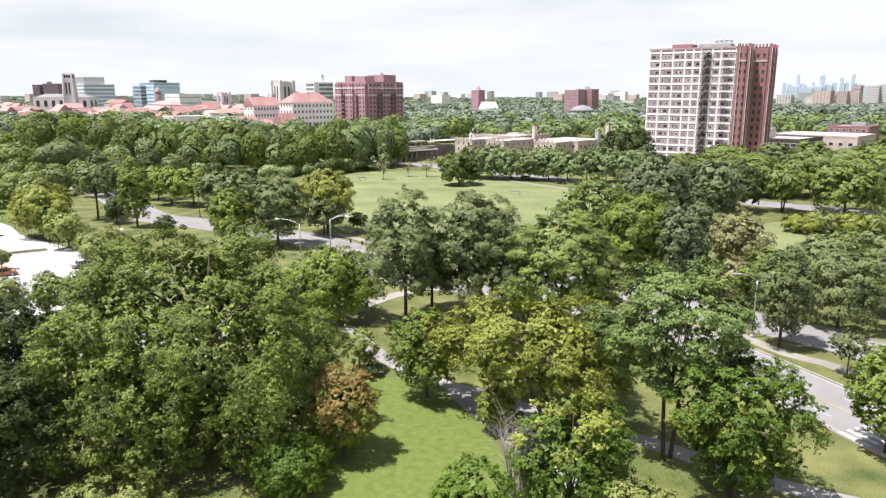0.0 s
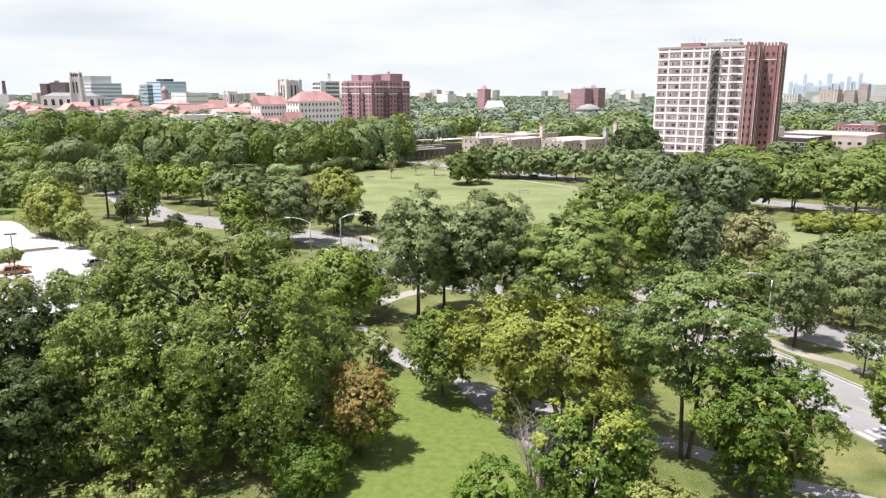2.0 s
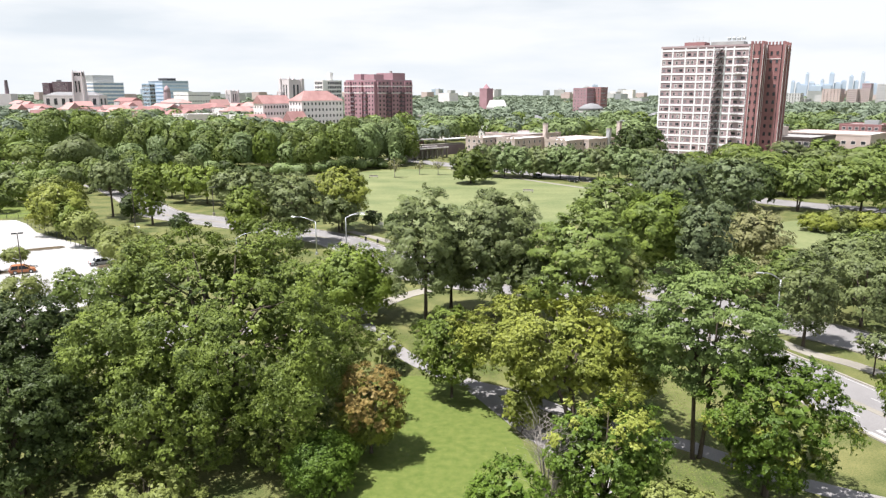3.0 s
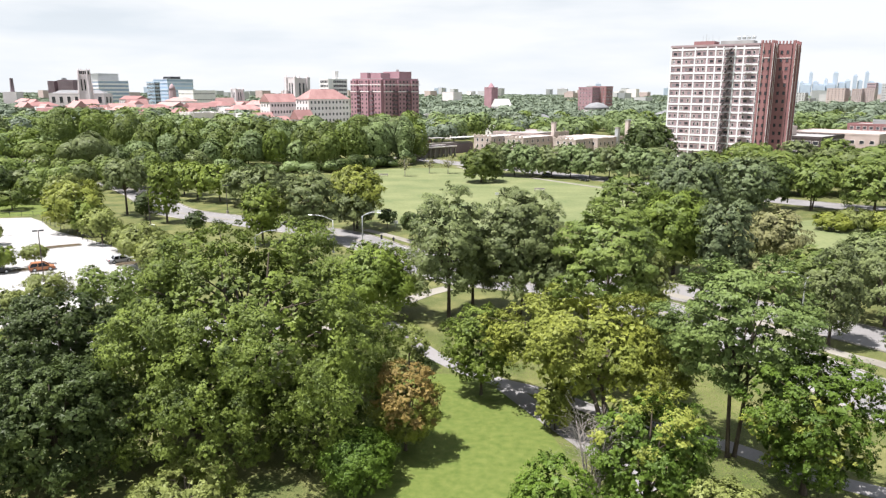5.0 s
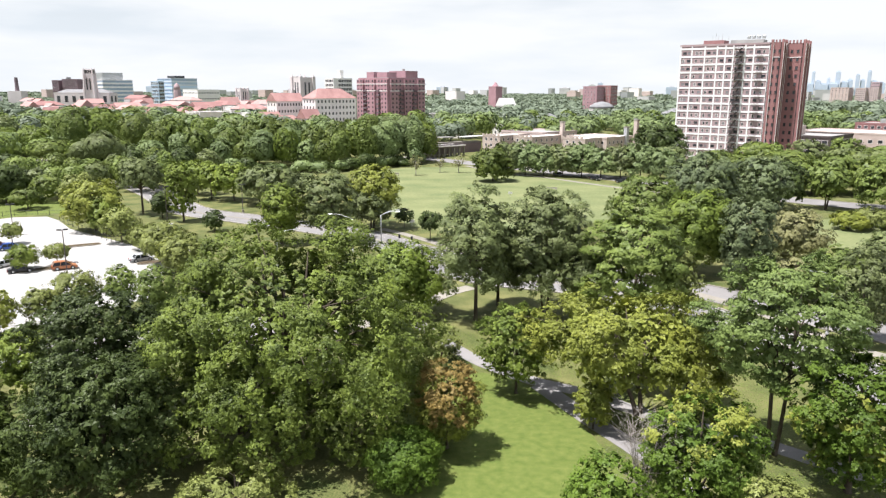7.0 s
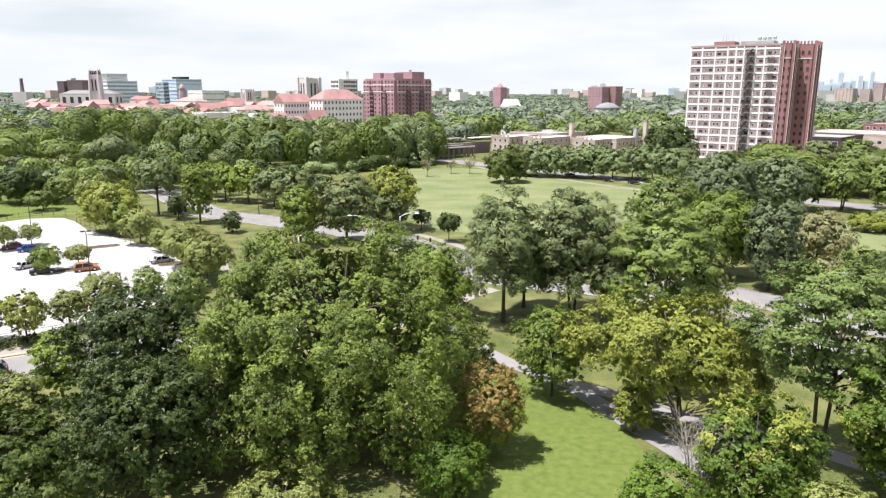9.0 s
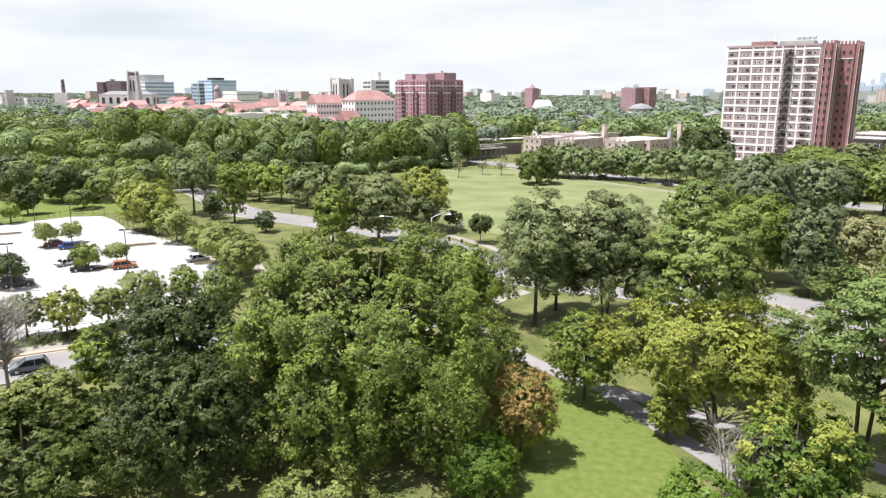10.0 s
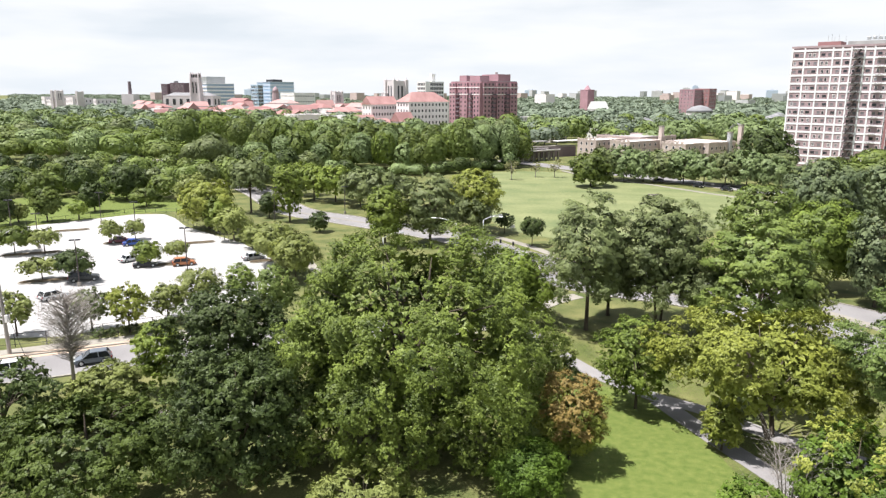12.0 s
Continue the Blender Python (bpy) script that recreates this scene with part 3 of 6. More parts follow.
sheet("path_field", strip(smooth_line([(-12, 290), (0, 268), (16, 253), (36, 229), (52, 214), (70, 206)]), -1.0, 1.0, -0.05, 0.05), CONCRETE, "pale concrete walk along the field", "path")

road_with_kerbs("road_avenue", "pale asphalt avenue behind the field", [(-40, 330), (-18, 308), (4, 287), (30, 262), (56, 236), (84, 203), (110, 186), (160, 160)], 5.5, z=0.034)
road_with_kerbs("road_street", "grey asphalt side street beside the car park", [(-110, 42), (-84, 57.5), (-69, 67.5), (-57, 75), (-44, 82), (-30, 88)], 4.2, z=0.036)
sheet("pavement_street", strip(smooth_line([(-110, 50), (-86, 64), (-74, 72), (-60, 80.5), (-46, 88)]), -1.0, 1.0, -0.05, 0.06), CONCRETE, "pale concrete pavement beside the car park fence", "pavement")
sheet("pavement_path", strip(smooth_line([(-75, 142), (-68, 136), (-62, 128), (-52, 112)]), -0.9, 0.9, -0.05, 0.05), CONCRETE, "pale concrete walk beside the car park", "pavement")

# ---- car park ----
LOT_EDGE = [(-162, 110), (-137, 138), (-133.8, 142.9), (-125.2, 154.5), (-119.4, 162.4), (-112, 164), (-106, 159), (-98, 149.5), (-77, 134.5), (-64, 121.5), (-55.5, 100), (-64.5, 86), (-74, 76.5), (-86, 73), (-104, 78), (-140, 90)]
lot = sheet("car_park", patch_of(LOT_EDGE, -0.05, 0.03), LOT, "pale sun-bleached concrete car park", "car park")
for i in range(9):
    for j in range(3):
        px, py = -72 - i * 2.25 - j * 15, 96 + i * 1.65 + j * 11
        tagged(part("bay_line", box(-0.05, 0.05, -2.4, 2.4, 0.0, 0.036), WHITE_LINE, lot, m=pose(px, py, 0, 0, 0, 36)), "worn white bay line")

# ---- trees close to the camera ----
tree(-25.2, 61, 18.9, 15.2, 0.3, "elm", "huge spreading elm with feathery green foliage", 0.205, 1, "dome", 0.5, 26, forks=2, flat=1.0, thin=1.08, cover=1.75, clump=0.84, gather=0.50, core=0.70, bulge=1.0)
tree(-18.0, 54.6, 7.4, 4.8, 0.1, "elm", "low growth in the shade of the elm", 0.20, 27, "dome", 0.1, 6, gather=0.4, cover=1.6, core=0.6)
tree(-27.6, 53.6, 9.4, 7.6, 0.2, "elm", "low spreading elm growth with green leaves", 0.20, 23, "dome", 0.3, 10, gather=0.40, cover=1.6, core=0.4, bulge=0.9)
tree(-42.7, 60, 13.4, 6.2, 0.3, "maple", "dense dark green maple beside the street", 0.26, 2, "round", 0.24, 8, gather=0.14, cover=1.9, thin=1.1, core=0.7)
tree(-36.3, 48, 11.6, 5.8, 0.2, "maple", "dense dark green maple with a full crown", 0.24, 3, "dome", 0.22, 8, gather=0.14, cover=1.9, thin=1.1, core=0.7)
tree(-48.4, 46, 6.9, 9.4, 0.3, "frond", "broad dark green tree with flat layered branches", 0.22, 4, "dome", 0.26, 5, flat=0.32, gather=0.16, cover=2.1, thin=1.3, core=0.9)
tree(-60.5, 51, 7.6, 5.6, 0.3, "maple", "dark green tree beside the street", 0.28, 22, "dome", 0.2, 10)
tree(-13.3, 50, 4.5, 3.3, 0.1, "bush", "small bushy deep green tree", 0.14, 5, "dome", 0.1, 6, cover=2.2, gather=0.0, clump=0.62, thin=1.5, core=0.7)
tree(-25.4, 45.6, 3.6, 4.6, 0.2, "pale", "low pale green spreading tree", 0.19, 6, "dome", 0.1, 8, flat=0.5, cover=2.3, core=0.6, gather=0.15)
tree(-10.2, 55.6, 8.3, 3.5, 0.4, "yellow", "young tree turning rusty orange at the top", 0.155, 7, "round", 0.13, 10, second=("orange", 0.56, 2), cover=1.9, gather=0.12, core=0.6)
tree(-3.6, 67.4, 10.0, 4.1, 1.0, "fresh", "round green maple on the lawn", 0.21, 8, "round", 0.15, 10, second=("yellow", 0.98, 2), cover=1.9, gather=0.14)
tree(-11.6, 74, 5.4, 2.5, 1.0, "pale", "small pale green tree on grass", 0.22, 9, "round", 0.1, 8)
tree(-10.0, 72.5, 3.2, 1.1, 0.1, "maple", "small dark conical shrub", 0.18, 10, "cone", 0.06, 4, category="shrub", name="shrub")
tree(-18.2, 93, 10.6, 6.1, 0.2, "fresh", "full green tree beside the pavement", 0.27, 11, "dome", 0.24, 10, gather=0.10, cover=2.1, thin=1.2, core=0.7)
tree(8.0, 63.3, 12.4, 8.8, 2.5, "yellow", "wide tree with yellow-green foliage", 0.23, 12, "dome", 0.3, 22, forks=2, lean=(-2.4, 0), cover=2.0, thin=1.3, gather=0.26, core=0.6, bulge=0.7)
tree(13.4, 66.5, 9.8, 3.2, 2.0, "yellow", "yellow-green tree beside the footpath", 0.26, 13, "round", 0.16, 10)
tree(7.6, 44.5, 11.4, 4.4, 1.2, "bush", "leafy green tree with yellowing tips", 0.20, 14, "column", 0.2, 10, second=("yellow", 0.84, 2), cover=2.1, core=0.6, gather=0.15, bulge=0.5)
tree(3.1, 60, 4.5, 1.9, 0.3, "yellow", "small yellow-green shrub by the path", 0.19, 15, "round", 0.08, 6, cover=2.6, gather=0.05, core=0.6, category="shrub", name="shrub")
bare_tree(3.9, 44.4, 8.9, 3.6, "leafless grey shrub with upright fanned stems", 16, 0.095, 13, 200)
tree(0.9, 41.5, 7.6, 3.0, 1.6, "bush", "leafy green tree beside the path", 0.20, 17, "round", 0.15, 8)
tree(11.5, 40, 7.2, 3.0, 2.0, "pale", "pale green feathery tree top", 0.21, 18, "round", 0.15, 8)
tree(17.6, 56, 18.4, 6.4, 5.2, "airy", "tall airy locust with forked trunk", 0.225, 19, "round", 0.24, 18, forks=2, flat=0.45, cover=2.0, gather=0.40, clump=0.86, thin=1.4, core=0.25)
tree(21.2, 50.4, 12.9, 5.3, 0.2, "bush", "leafy green tree with yellow tips", 0.22, 20, "round", 0.25, 10, second=("yellow", 0.40, 0.52), cover=1.9)
tree(37.0, 57.5, 10.2, 4.2, 0.7, "fresh", "green roadside tree with round crown", 0.26, 21, "round", 0.18, 10)

# ---- along the drive ----
tree(-7.8, 91, 19.0, 5.9, 2.8, "grey", "tall grey-green honey locust with bare trunk", 0.25, 31, "dome", 0.28, 10, cover=1.8, flat=0.65, gather=0.22, core=0.35)
tree(-4.6, 98, 12.0, 3.3, 1.8, "grey", "grey-green tree with dark trunk", 0.26, 32, "dome", 0.24, 9, cover=1.9, flat=0.65, gather=0.2, core=0.7)
tree(1.9, 94, 18.6, 6.6, 2.0, "grey", "tall vase-shaped honey locust with grey-green leaves", 0.24, 33, "dome", 0.24, 22, forks=2, cover=1.9, flat=0.65, gather=0.18, core=0.8)
tree(6.6, 90.5, 10.5, 3.6, 2.6, "grey", "slim grey-green tree with dark trunk", 0.25, 29, "round", 0.18, 9, flat=0.65, gather=0.2, core=0.4, cover=1.8)
tree(12.4, 88, 17.2, 7.8, 2.2, "locust", "tall layered green tree with a leaning trunk", 0.27, 34, "dome", 0.30, 14, lean=(0.5, 0), cover=1.9, flat=0.5, gather=0.34, thin=1.1, core=0.4)
tree(17.6, 86.5, 11.8, 2.9, 2.0, "pale", "yellow-green tree beside the drive", 0.34, 35, "round", 0.2, 10)
tree(29.4, 118, 15.4, 6.8, 0.6, "fresh", "dense bright green tree beside the drive", 0.34, 36, "round", 0.3, 12, cover=2.3)
tree(34.5, 109, 15.4, 4.4, 1.2, "slate", "grey-green tree with drooping branches", 0.40, 37, "column", 0.24, 14)
tree(25.4, 139, 15.4, 7.2, 2.0, "locust", "feathery green tree beyond the drive", 0.44, 38, "dome", 0.26, 10, flat=0.5)
tree(48.4, 124, 11.0, 5.2, 1.0, "beige", "dry beige-green tree on the verge", 0.40, 39, "round", 0.2, 12)
tree(40.6, 106, 6.6, 4.4, 0.6, "beige", "pale beige shrub in flower", 0.34, 40, "dome", 0.14, 10, category="shrub", name="shrub")
tree(39.2, 84.2, 13.0, 3.7, 0.8, "grey", "upright grey-green roadside tree", 0.27, 41, "round", 0.2, 8, flat=0.8, gather=0.2, core=0.15, cover=1.6)
tree(42.7, 75.0, 5.4, 2.2, 1.6, "grey", "young tree on the dry verge", 0.26, 28, "round", 0.09, 6)
tree(44.6, 101, 9.4, 4.8, 0.3, "locust", "feathery green tree on the verge", 0.36, 24, "dome", 0.18, 8, flat=0.6)
tree(50.2, 92, 11.2, 6.0, 0.3, "grey", "broad grey-green roadside tree", 0.29, 42, "dome", 0.22, 8, flat=0.7, core=0.15)
tree(55.0, 106, 10.6, 5.4, 0.3, "grey", "broad feathery tree on the verge", 0.40, 25, "dome", 0.2, 8, flat=0.6)
tree(62.0, 112, 10.0, 5.4, 0.3, "locust", "broad feathery green tree on the verge", 0.42, 26, "dome", 0.2, 8, flat=0.6)
tree(59.0, 98, 13.4, 5.4, 0.4, "grey", "tall grey-green roadside tree", 0.32, 43, "column", 0.22, 8, flat=0.7, core=0.15)
tree(42.8, 158, 18.4, 9.2, 1.5, "slate", "wide grey-green tree with full crown", 0.56, 44, "dome", 0.34, 16)
tree(58.6, 168, 16.8, 6.8, 1.5, "slate", "grey-green tree beside the avenue", 0.58, 45, "round", 0.3, 12)
tree(72.0, 190, 13.6, 8.2, 0.8, "maple", "dark green wide spreading tree", 0.64, 46, "dome", 0.3, 12)
tree(84.0, 188, 12.2, 6.2, 2.6, "locust", "green tree with a forked trunk", 0.61, 47, "vase", 0.3, 14, forks=2)
tree(100.4, 188, 13.0, 9.2, 0.6, "locust", "broad round green tree on the lawn", 0.64, 48, "dome", 0.3, 10)
tree(107, 214, 11.0, 6.8, 1.0, "layer", "bright green tree beyond the avenue", 0.68, 49, "round", 0.26, 10)
for i, (hx, hy, hh, hr) in enumerate(((76.0, 160, 4.3, 3.6), (81.5, 161, 4.9, 4.0), (87.0, 160, 4.6, 3.8), (92.4, 159.5, 4.4, 3.7))):
    tree(hx, hy, hh, hr * 1.12, 0.05, "pale" if i % 2 else "yellow", "full olive green shrub on the lawn", 0.38, 50 + i, "dome", 0.1, 5, cover=2.3, gather=0.0, core=0.6, category="shrub", name="shrub", group="shrub bank")

for i, (hx, hy, hh, hr, kind) in enumerate(((122, 202, 12.0, 8.0, "maple"), (138, 216, 12.5, 8.5, "slate"), (93, 216, 11.0, 7.0, "locust"), (76, 228, 11.0, 7.5, "layer"), (60, 216, 11.5, 6.5, "grey"), (118, 236, 12.5, 8.0, "layer"), (104, 168, 9.5, 5.5, "grey"), (120, 176, 10.5, 6.5, "layer"), (98, 262, 12.5, 8.0, "locust"), (118, 276, 13.5, 7.0, "grey"), (150, 262, 15.0, 9.0, "locust"), (170, 250, 15.5, 9.0, "maple"), (134, 280, 14.0, 7.0, "locust"), (186, 268, 15.0, 8.0, "locust"), (164, 282, 14.0, 7.5, "locust"))):
    tree(hx, hy, hh, hr, 0.8, kind, "round leafy tree along the avenue", 0.72, 160 + i, "dome", 0.28, 10, cover=1.6, group="avenue trees")

# ---- left of the drive ----
tree(-46.9, 137, 12.9, 4.6, 0.8, "lime", "bright green tree beside the drive", 0.42, 60, "round", 0.24, 12)
tree(-38.2, 140.5, 15.4, 6.6, 1.0, "grey", "wide grey-green tree with full crown", 0.40, 61, "round", 0.3, 14, flat=0.6)
tree(-30.8, 155, 14.8, 6.8, 3.0, "yellow", "yellow-green tree beside the drive", 0.48, 62, "dome", 0.26, 12)
tree(-31.0, 152, 9.6, 5.0, 1.0, "grey", "grey-green tree with bare lower twigs", 0.45, 63, "round", 0.22, 12)
tree(-24.0, 155.2, 4.8, 2.3, 1.2, "maple", "small young street tree", 0.36, 64, "round", 0.09, 6)
tree(-17.3, 142.5, 6.3, 2.7, 1.9, "maple", "small round street tree", 0.36, 65, "round", 0.1, 6)
tree(65.4, 290, 18.5, 11.4, 1.0, "maple", "broad dark tree beside the tower", 0.72, 59, "dome", 0.4, 14)
tree(-76.5, 160, 15.2, 3.7, 0.8, "lime", "slender tall dark green tree", 0.48, 66, "column", 0.24, 10)
tree(-83.4, 164, 6.8, 2.8, 0.6, "maple", "small dark green roadside tree", 0.44, 67, "round", 0.12, 6)
tree(-91.0, 170, 14.6, 5.8, 5.6, "grey", "umbrella-shaped grey-green tree with tall bare trunk", 0.51, 68, "dome", 0.26, 16)
tree(-91.2, 148, 11.8, 7.2, 0.5, "yellow", "yellow-green tree at the car park corner", 0.48, 69, "round", 0.24, 10)
tree(-87.0, 144, 8.6, 3.6, 0.4, "lime", "round green tree by the fence", 0.44, 70, "round", 0.16, 8)
tree(-79.4, 136, 7.6, 4.0, 1.4, "pale", "low round pale tree", 0.40, 71, "dome", 0.16, 10)
for i, (hx, hy, hh, hr) in enumerate(((-90, 203, 10.8, 5.4), (-82.5, 194, 10.6, 5.4), (-75.4, 192, 10.8, 5.8), (-66, 185, 10.8, 6.2), (-58, 177, 11.6, 6.0), (-70, 205, 8.5, 5.5), (-57, 196, 8.0, 5.0))):
    tree(hx, hy, hh, hr, 1.6, "lime" if i < 3 else "grey", "round bright green tree in the row" if i < 3 else "grey-green tree in the row", 0.56, 172 + i, "dome", 0.2, 10)
tree(-65.1, 148.8, 4.9, 2.3, 0.1, "maple", "dark round evergreen bush on the grass", 0.34, 77, "round", 0.1, 4, category="shrub", name="shrub")
for i, (hx, hy, hh, hr, z, kind) in enumerate(((-62.7, 118, 7.4, 3.2, 1.2, "pale"), (-54.9, 108, 7.6, 3.0, 1.2, "pale"), (-58.5, 113, 6.0, 2.4, 1.0, "yellow"), (-48.2, 84, 9.2, 2.8, 1.6, "locust"), (-60.7, 87, 7.4, 3.4, 1.6, "pale"), (-55.6, 89, 7.6, 2.1, 1.6, "locust"),
                                               (-64.2, 84.5, 5.6, 2.4, 1.0, "pale"), (-66.8, 79.6, 6.7, 3.0, 1.0, "yellow"), (-71.8, 79, 6.0, 2.6, 1.2, "grey"), (-71.5, 130.2, 4.5, 2.7, 0.6, "pale"), (-80, 75.5, 6.0, 2.4, 1.4, "pale"))):
    tree(hx, hy, hh * (1.1 if hy > 100 else 1), hr * (1.35 if hy > 100 else 1), z, kind, "small leafy tree beside the car park", 0.25 if hy < 95 else 0.32, 80 + i, "round", 0.12, 9, group="car park trees", cover=2.1, gather=0.12)
for i, (hx, hy, hh, hr, z, kind) in enumerate(((-115.3, 116.9, 5.8, 3.5, 1.8, "elm"), (-109.7, 118, 5.2, 2.6, 2.0, "pale"), (-96.2, 100.4, 3.9, 3.0, 1.4, "pale"), (-90, 100.4, 5.6, 2.7, 1.8, "maple"), (-84.9, 113.3, 4.7, 2.5, 0.8, "lime"), (-81.7, 117.4, 3.9, 2.1, 1.2, "pale"), (-102.9, 128.8, 5.1, 2.0, 1.4, "pale"), (-100.4, 133.3, 4.5, 1.9, 1.3, "pale"))):
    tree(hx, hy, hh, hr * 1.08, z * 0.85, kind, "small tree on a car park island", 0.28, 100 + i, "dome", 0.1, 9, group="car park trees", cover=2.2, gather=0.10)
for i, (hx, hy, hh, hr, z, kind) in enumerate(((-140.5, 141.5, 10.2, 4.2, 0.4, "maple"), (-133.6, 149.0, 8.8, 3.5, 1.0, "layer"), (-131.8, 164.3, 8.4, 3.4, 0.6, "maple"), (-135.4, 183.8, 11.2, 5.9, 0.4, "maple"), (-123.4, 174.4, 5.6, 4.6, 0.6, "layer"), (-127.8, 152.6, 4.9, 2.4, 1.2, "lime"), (-139.8, 147.0, 4.8, 2.4, 0.4, "pale"), (-110, 176, 9.5, 4.5, 1, "pale"), (-154, 172, 10, 5, 0.5, "layer"))):
    tree(hx, hy, hh, hr, z, kind, "round leafy tree on the lawn behind the car park", 0.44, 110 + i, "round", 0.18, 8, cover=1.9, gather=0.08)
tree(-52.0, 62.4, 8.2, 2.8, 1.2, "lime", "feathery light green tree beside the street", 0.21, 89, "round", 0.12, 9, group="car park trees", cover=2.4, gather=0.15, flat=0.5, core=0.6)
tree(-51.6, 53.4, 7.4, 3.9, 0.6, "pale", "feathery sage green tree beside the street", 0.20, 90, "dome", 0.12, 9, group="car park trees", cover=2.4, gather=0.15, flat=0.5, core=0.7)
bare_tree(-61.6, 61.8, 10.4, 4.4, "dead grey tree with bare twigs", 120, 0.23, 1, 330)

# ---- the open field ----
for i, (hx, hy, hh, hr) in enumerate(((-29.9, 255.5, 7.0, 2.8), (-21.6, 264.9, 5.6, 2.6), (-14.6, 265.2, 6.4, 3.0))):
    tree(hx, hy, hh * 1.1, hr * 1.15, 1.6, "beige", "thin half-bare sapling on the field", 0.36, 130 + i, "vase", 0.14, 24, bark=GREY_BARK, cover=0.32, core=0)
tree(-2.3, 241, 12.4, 7.0, 0.1, "layer", "round dark green tree on the field", 0.56, 134, "dome", 0.26, 8, gather=0.04, cover=2.2, core=0.6)
for i in range(9):
    tree(3.5 + i * 6.6, 262 - i * 1.6, 12.2 + 0.9 * math.sin(i * 2.1), 7.4, 0.5, "wood" if i % 3 else "grey", "round green street tree beside the avenue", 0.68, 140 + i, "dome", 0.2, 10, group="avenue trees")


# ---- grass of the near lawn ----
def grass_blades(count, seed):
    """Leaning blades scattered over the mown lawn and its rough edge, clear of the paths."""
    rng = np.random.default_rng(seed)
    p = np.stack((-17 + 40 * rng.random(count), 36 + 50 * rng.random(count), np.zeros(count)), 1)
    way = np.array([(q.x, q.y) for q in (*FOOT, *SPUR)])
    near = np.array([((way - q[:2]) ** 2).sum(1).min() for q in p])
    p = p[near > 1.5 ** 2]
    n = len(p)
    a = rng.random(n) * 6.283
    side = np.stack((np.cos(a), np.sin(a), np.zeros(n)), 1) * (0.04 + 0.05 * rng.random((n, 1)))
    tip = np.stack((-np.sin(a) * 0.08, np.cos(a) * 0.08, 0.015 + 0.025 * rng.random(n)), 1) + rng.normal(size=(n, 3)) * (0.05, 0.05, 0)
    v = np.stack((p - side, p + side, p + tip), 1)
    return tagged(link("grass_blades", triangles("grass_blades", v), LEAF["grass"]), "short mown grass blades of the near lawn", "grass", "", "stuff")


grass_blades(60000, 401)

# ---- woods ----
def dome_leaves(rng, x, y, h, r, size, cover, foot):
    """Leaf sprays over one lobed, rounded crown from foot * h up to h."""
    hz = h * (1 - foot) * 0.54
    zc = h - hz
    n = max(30, int(cover * 9.0 * r * max(r, hz) / (0.42 * size * size)))
    d = rng.normal(size=(n, 3))
    d /= np.linalg.norm(d, axis=1, keepdims=True)
    d[:, 2] = np.where(d[:, 2] < -0.62, -d[:, 2], d[:, 2])
    lobes = rng.normal(size=(26, 3)) + np.array((0, 0, 0.5))
    lobes /= np.linalg.norm(lobes, axis=1, keepdims=True)
    near = d @ lobes.T
    best = near.argmax(1)
    swell = np.clip(near[np.arange(n), best], 0, 1)
    f = 0.66 + 0.24 * rng.random(26)[best] + 0.18 * swell ** 10 - 0.12 * rng.random(n) ** 2
    p = np.array((x, y, zc)) + d * np.array((r, r, hz)) * f[:, None]
    p[:, 2] = np.maximum(p[:, 2], 0.2)
    nrm = d * np.array((1, 1, min(1.6, r / hz))) * 0.75 + (d - lobes[best] * swell[:, None] * 0.6) * 0.6 + rng.normal(size=(n, 3)) * 0.22
    nrm /= np.linalg.norm(nrm, axis=1, keepdims=True) + 1e-9
    t = np.cross(nrm, rng.normal(size=(n, 3)))
    t /= np.linalg.norm(t, axis=1, keepdims=True) + 1e-9
    q = np.cross(nrm, t)
    s = (size * (0.55 + 0.85 * rng.random(n)))[:, None]
    return np.stack((p - t * s * 0.62, p + t * s * 0.5 + q * s * 0.45, p + t * s * 0.2 - q * s * 0.55), 1)


def woods(name, label, spots, size, cover, kinds, seed, foot=0.30):
    """A wood: rounded crowns side by side; one body for each kind of tree."""
    rng = np.random.default_rng(seed)
    lot = rng.integers(0, len(kinds), len(spots))
    for k, kind in enumerate(kinds):
        if kind in kinds[:k]:
            continue
        own = [dome_leaves(rng, *spot, size, cover, foot) for i, spot in enumerate(spots) if kinds[lot[i]] == kind]
        if own:
            tagged(link(name, triangles(name, np.concatenate(own)), LEAF[kind], None), label, "woods", "", "stuff")


def scatter(rng, n, region, low, high, gap, tall=(9, 7)):
    """Random tree places (x, y, height, radius) where region(x, y) holds."""
    spots = []
    tries = 0
    while len(spots) < n and tries < n * 40:
        tries += 1
        y = low[1] + (high[1] - low[1]) * rng.random() ** 1.4
        x = low[0] + (high[0] - low[0]) * rng.random()
        if region(x, y) and all((x - a) ** 2 + (y - b) ** 2 > gap * gap for a, b, *_ in spots[-160:]):
            spots.append((x, y, tall[0] + tall[1] * rng.random(), gap * (0.55 + 0.3 * rng.random())))
    return spots


wood_rng = np.random.default_rng(77)
FRONT = smooth_line([(-30, 304), (-42, 291), (-56, 276), (-70, 268), (-92, 267), (-118, 264), (-138, 252)], 1.0)
edge = []
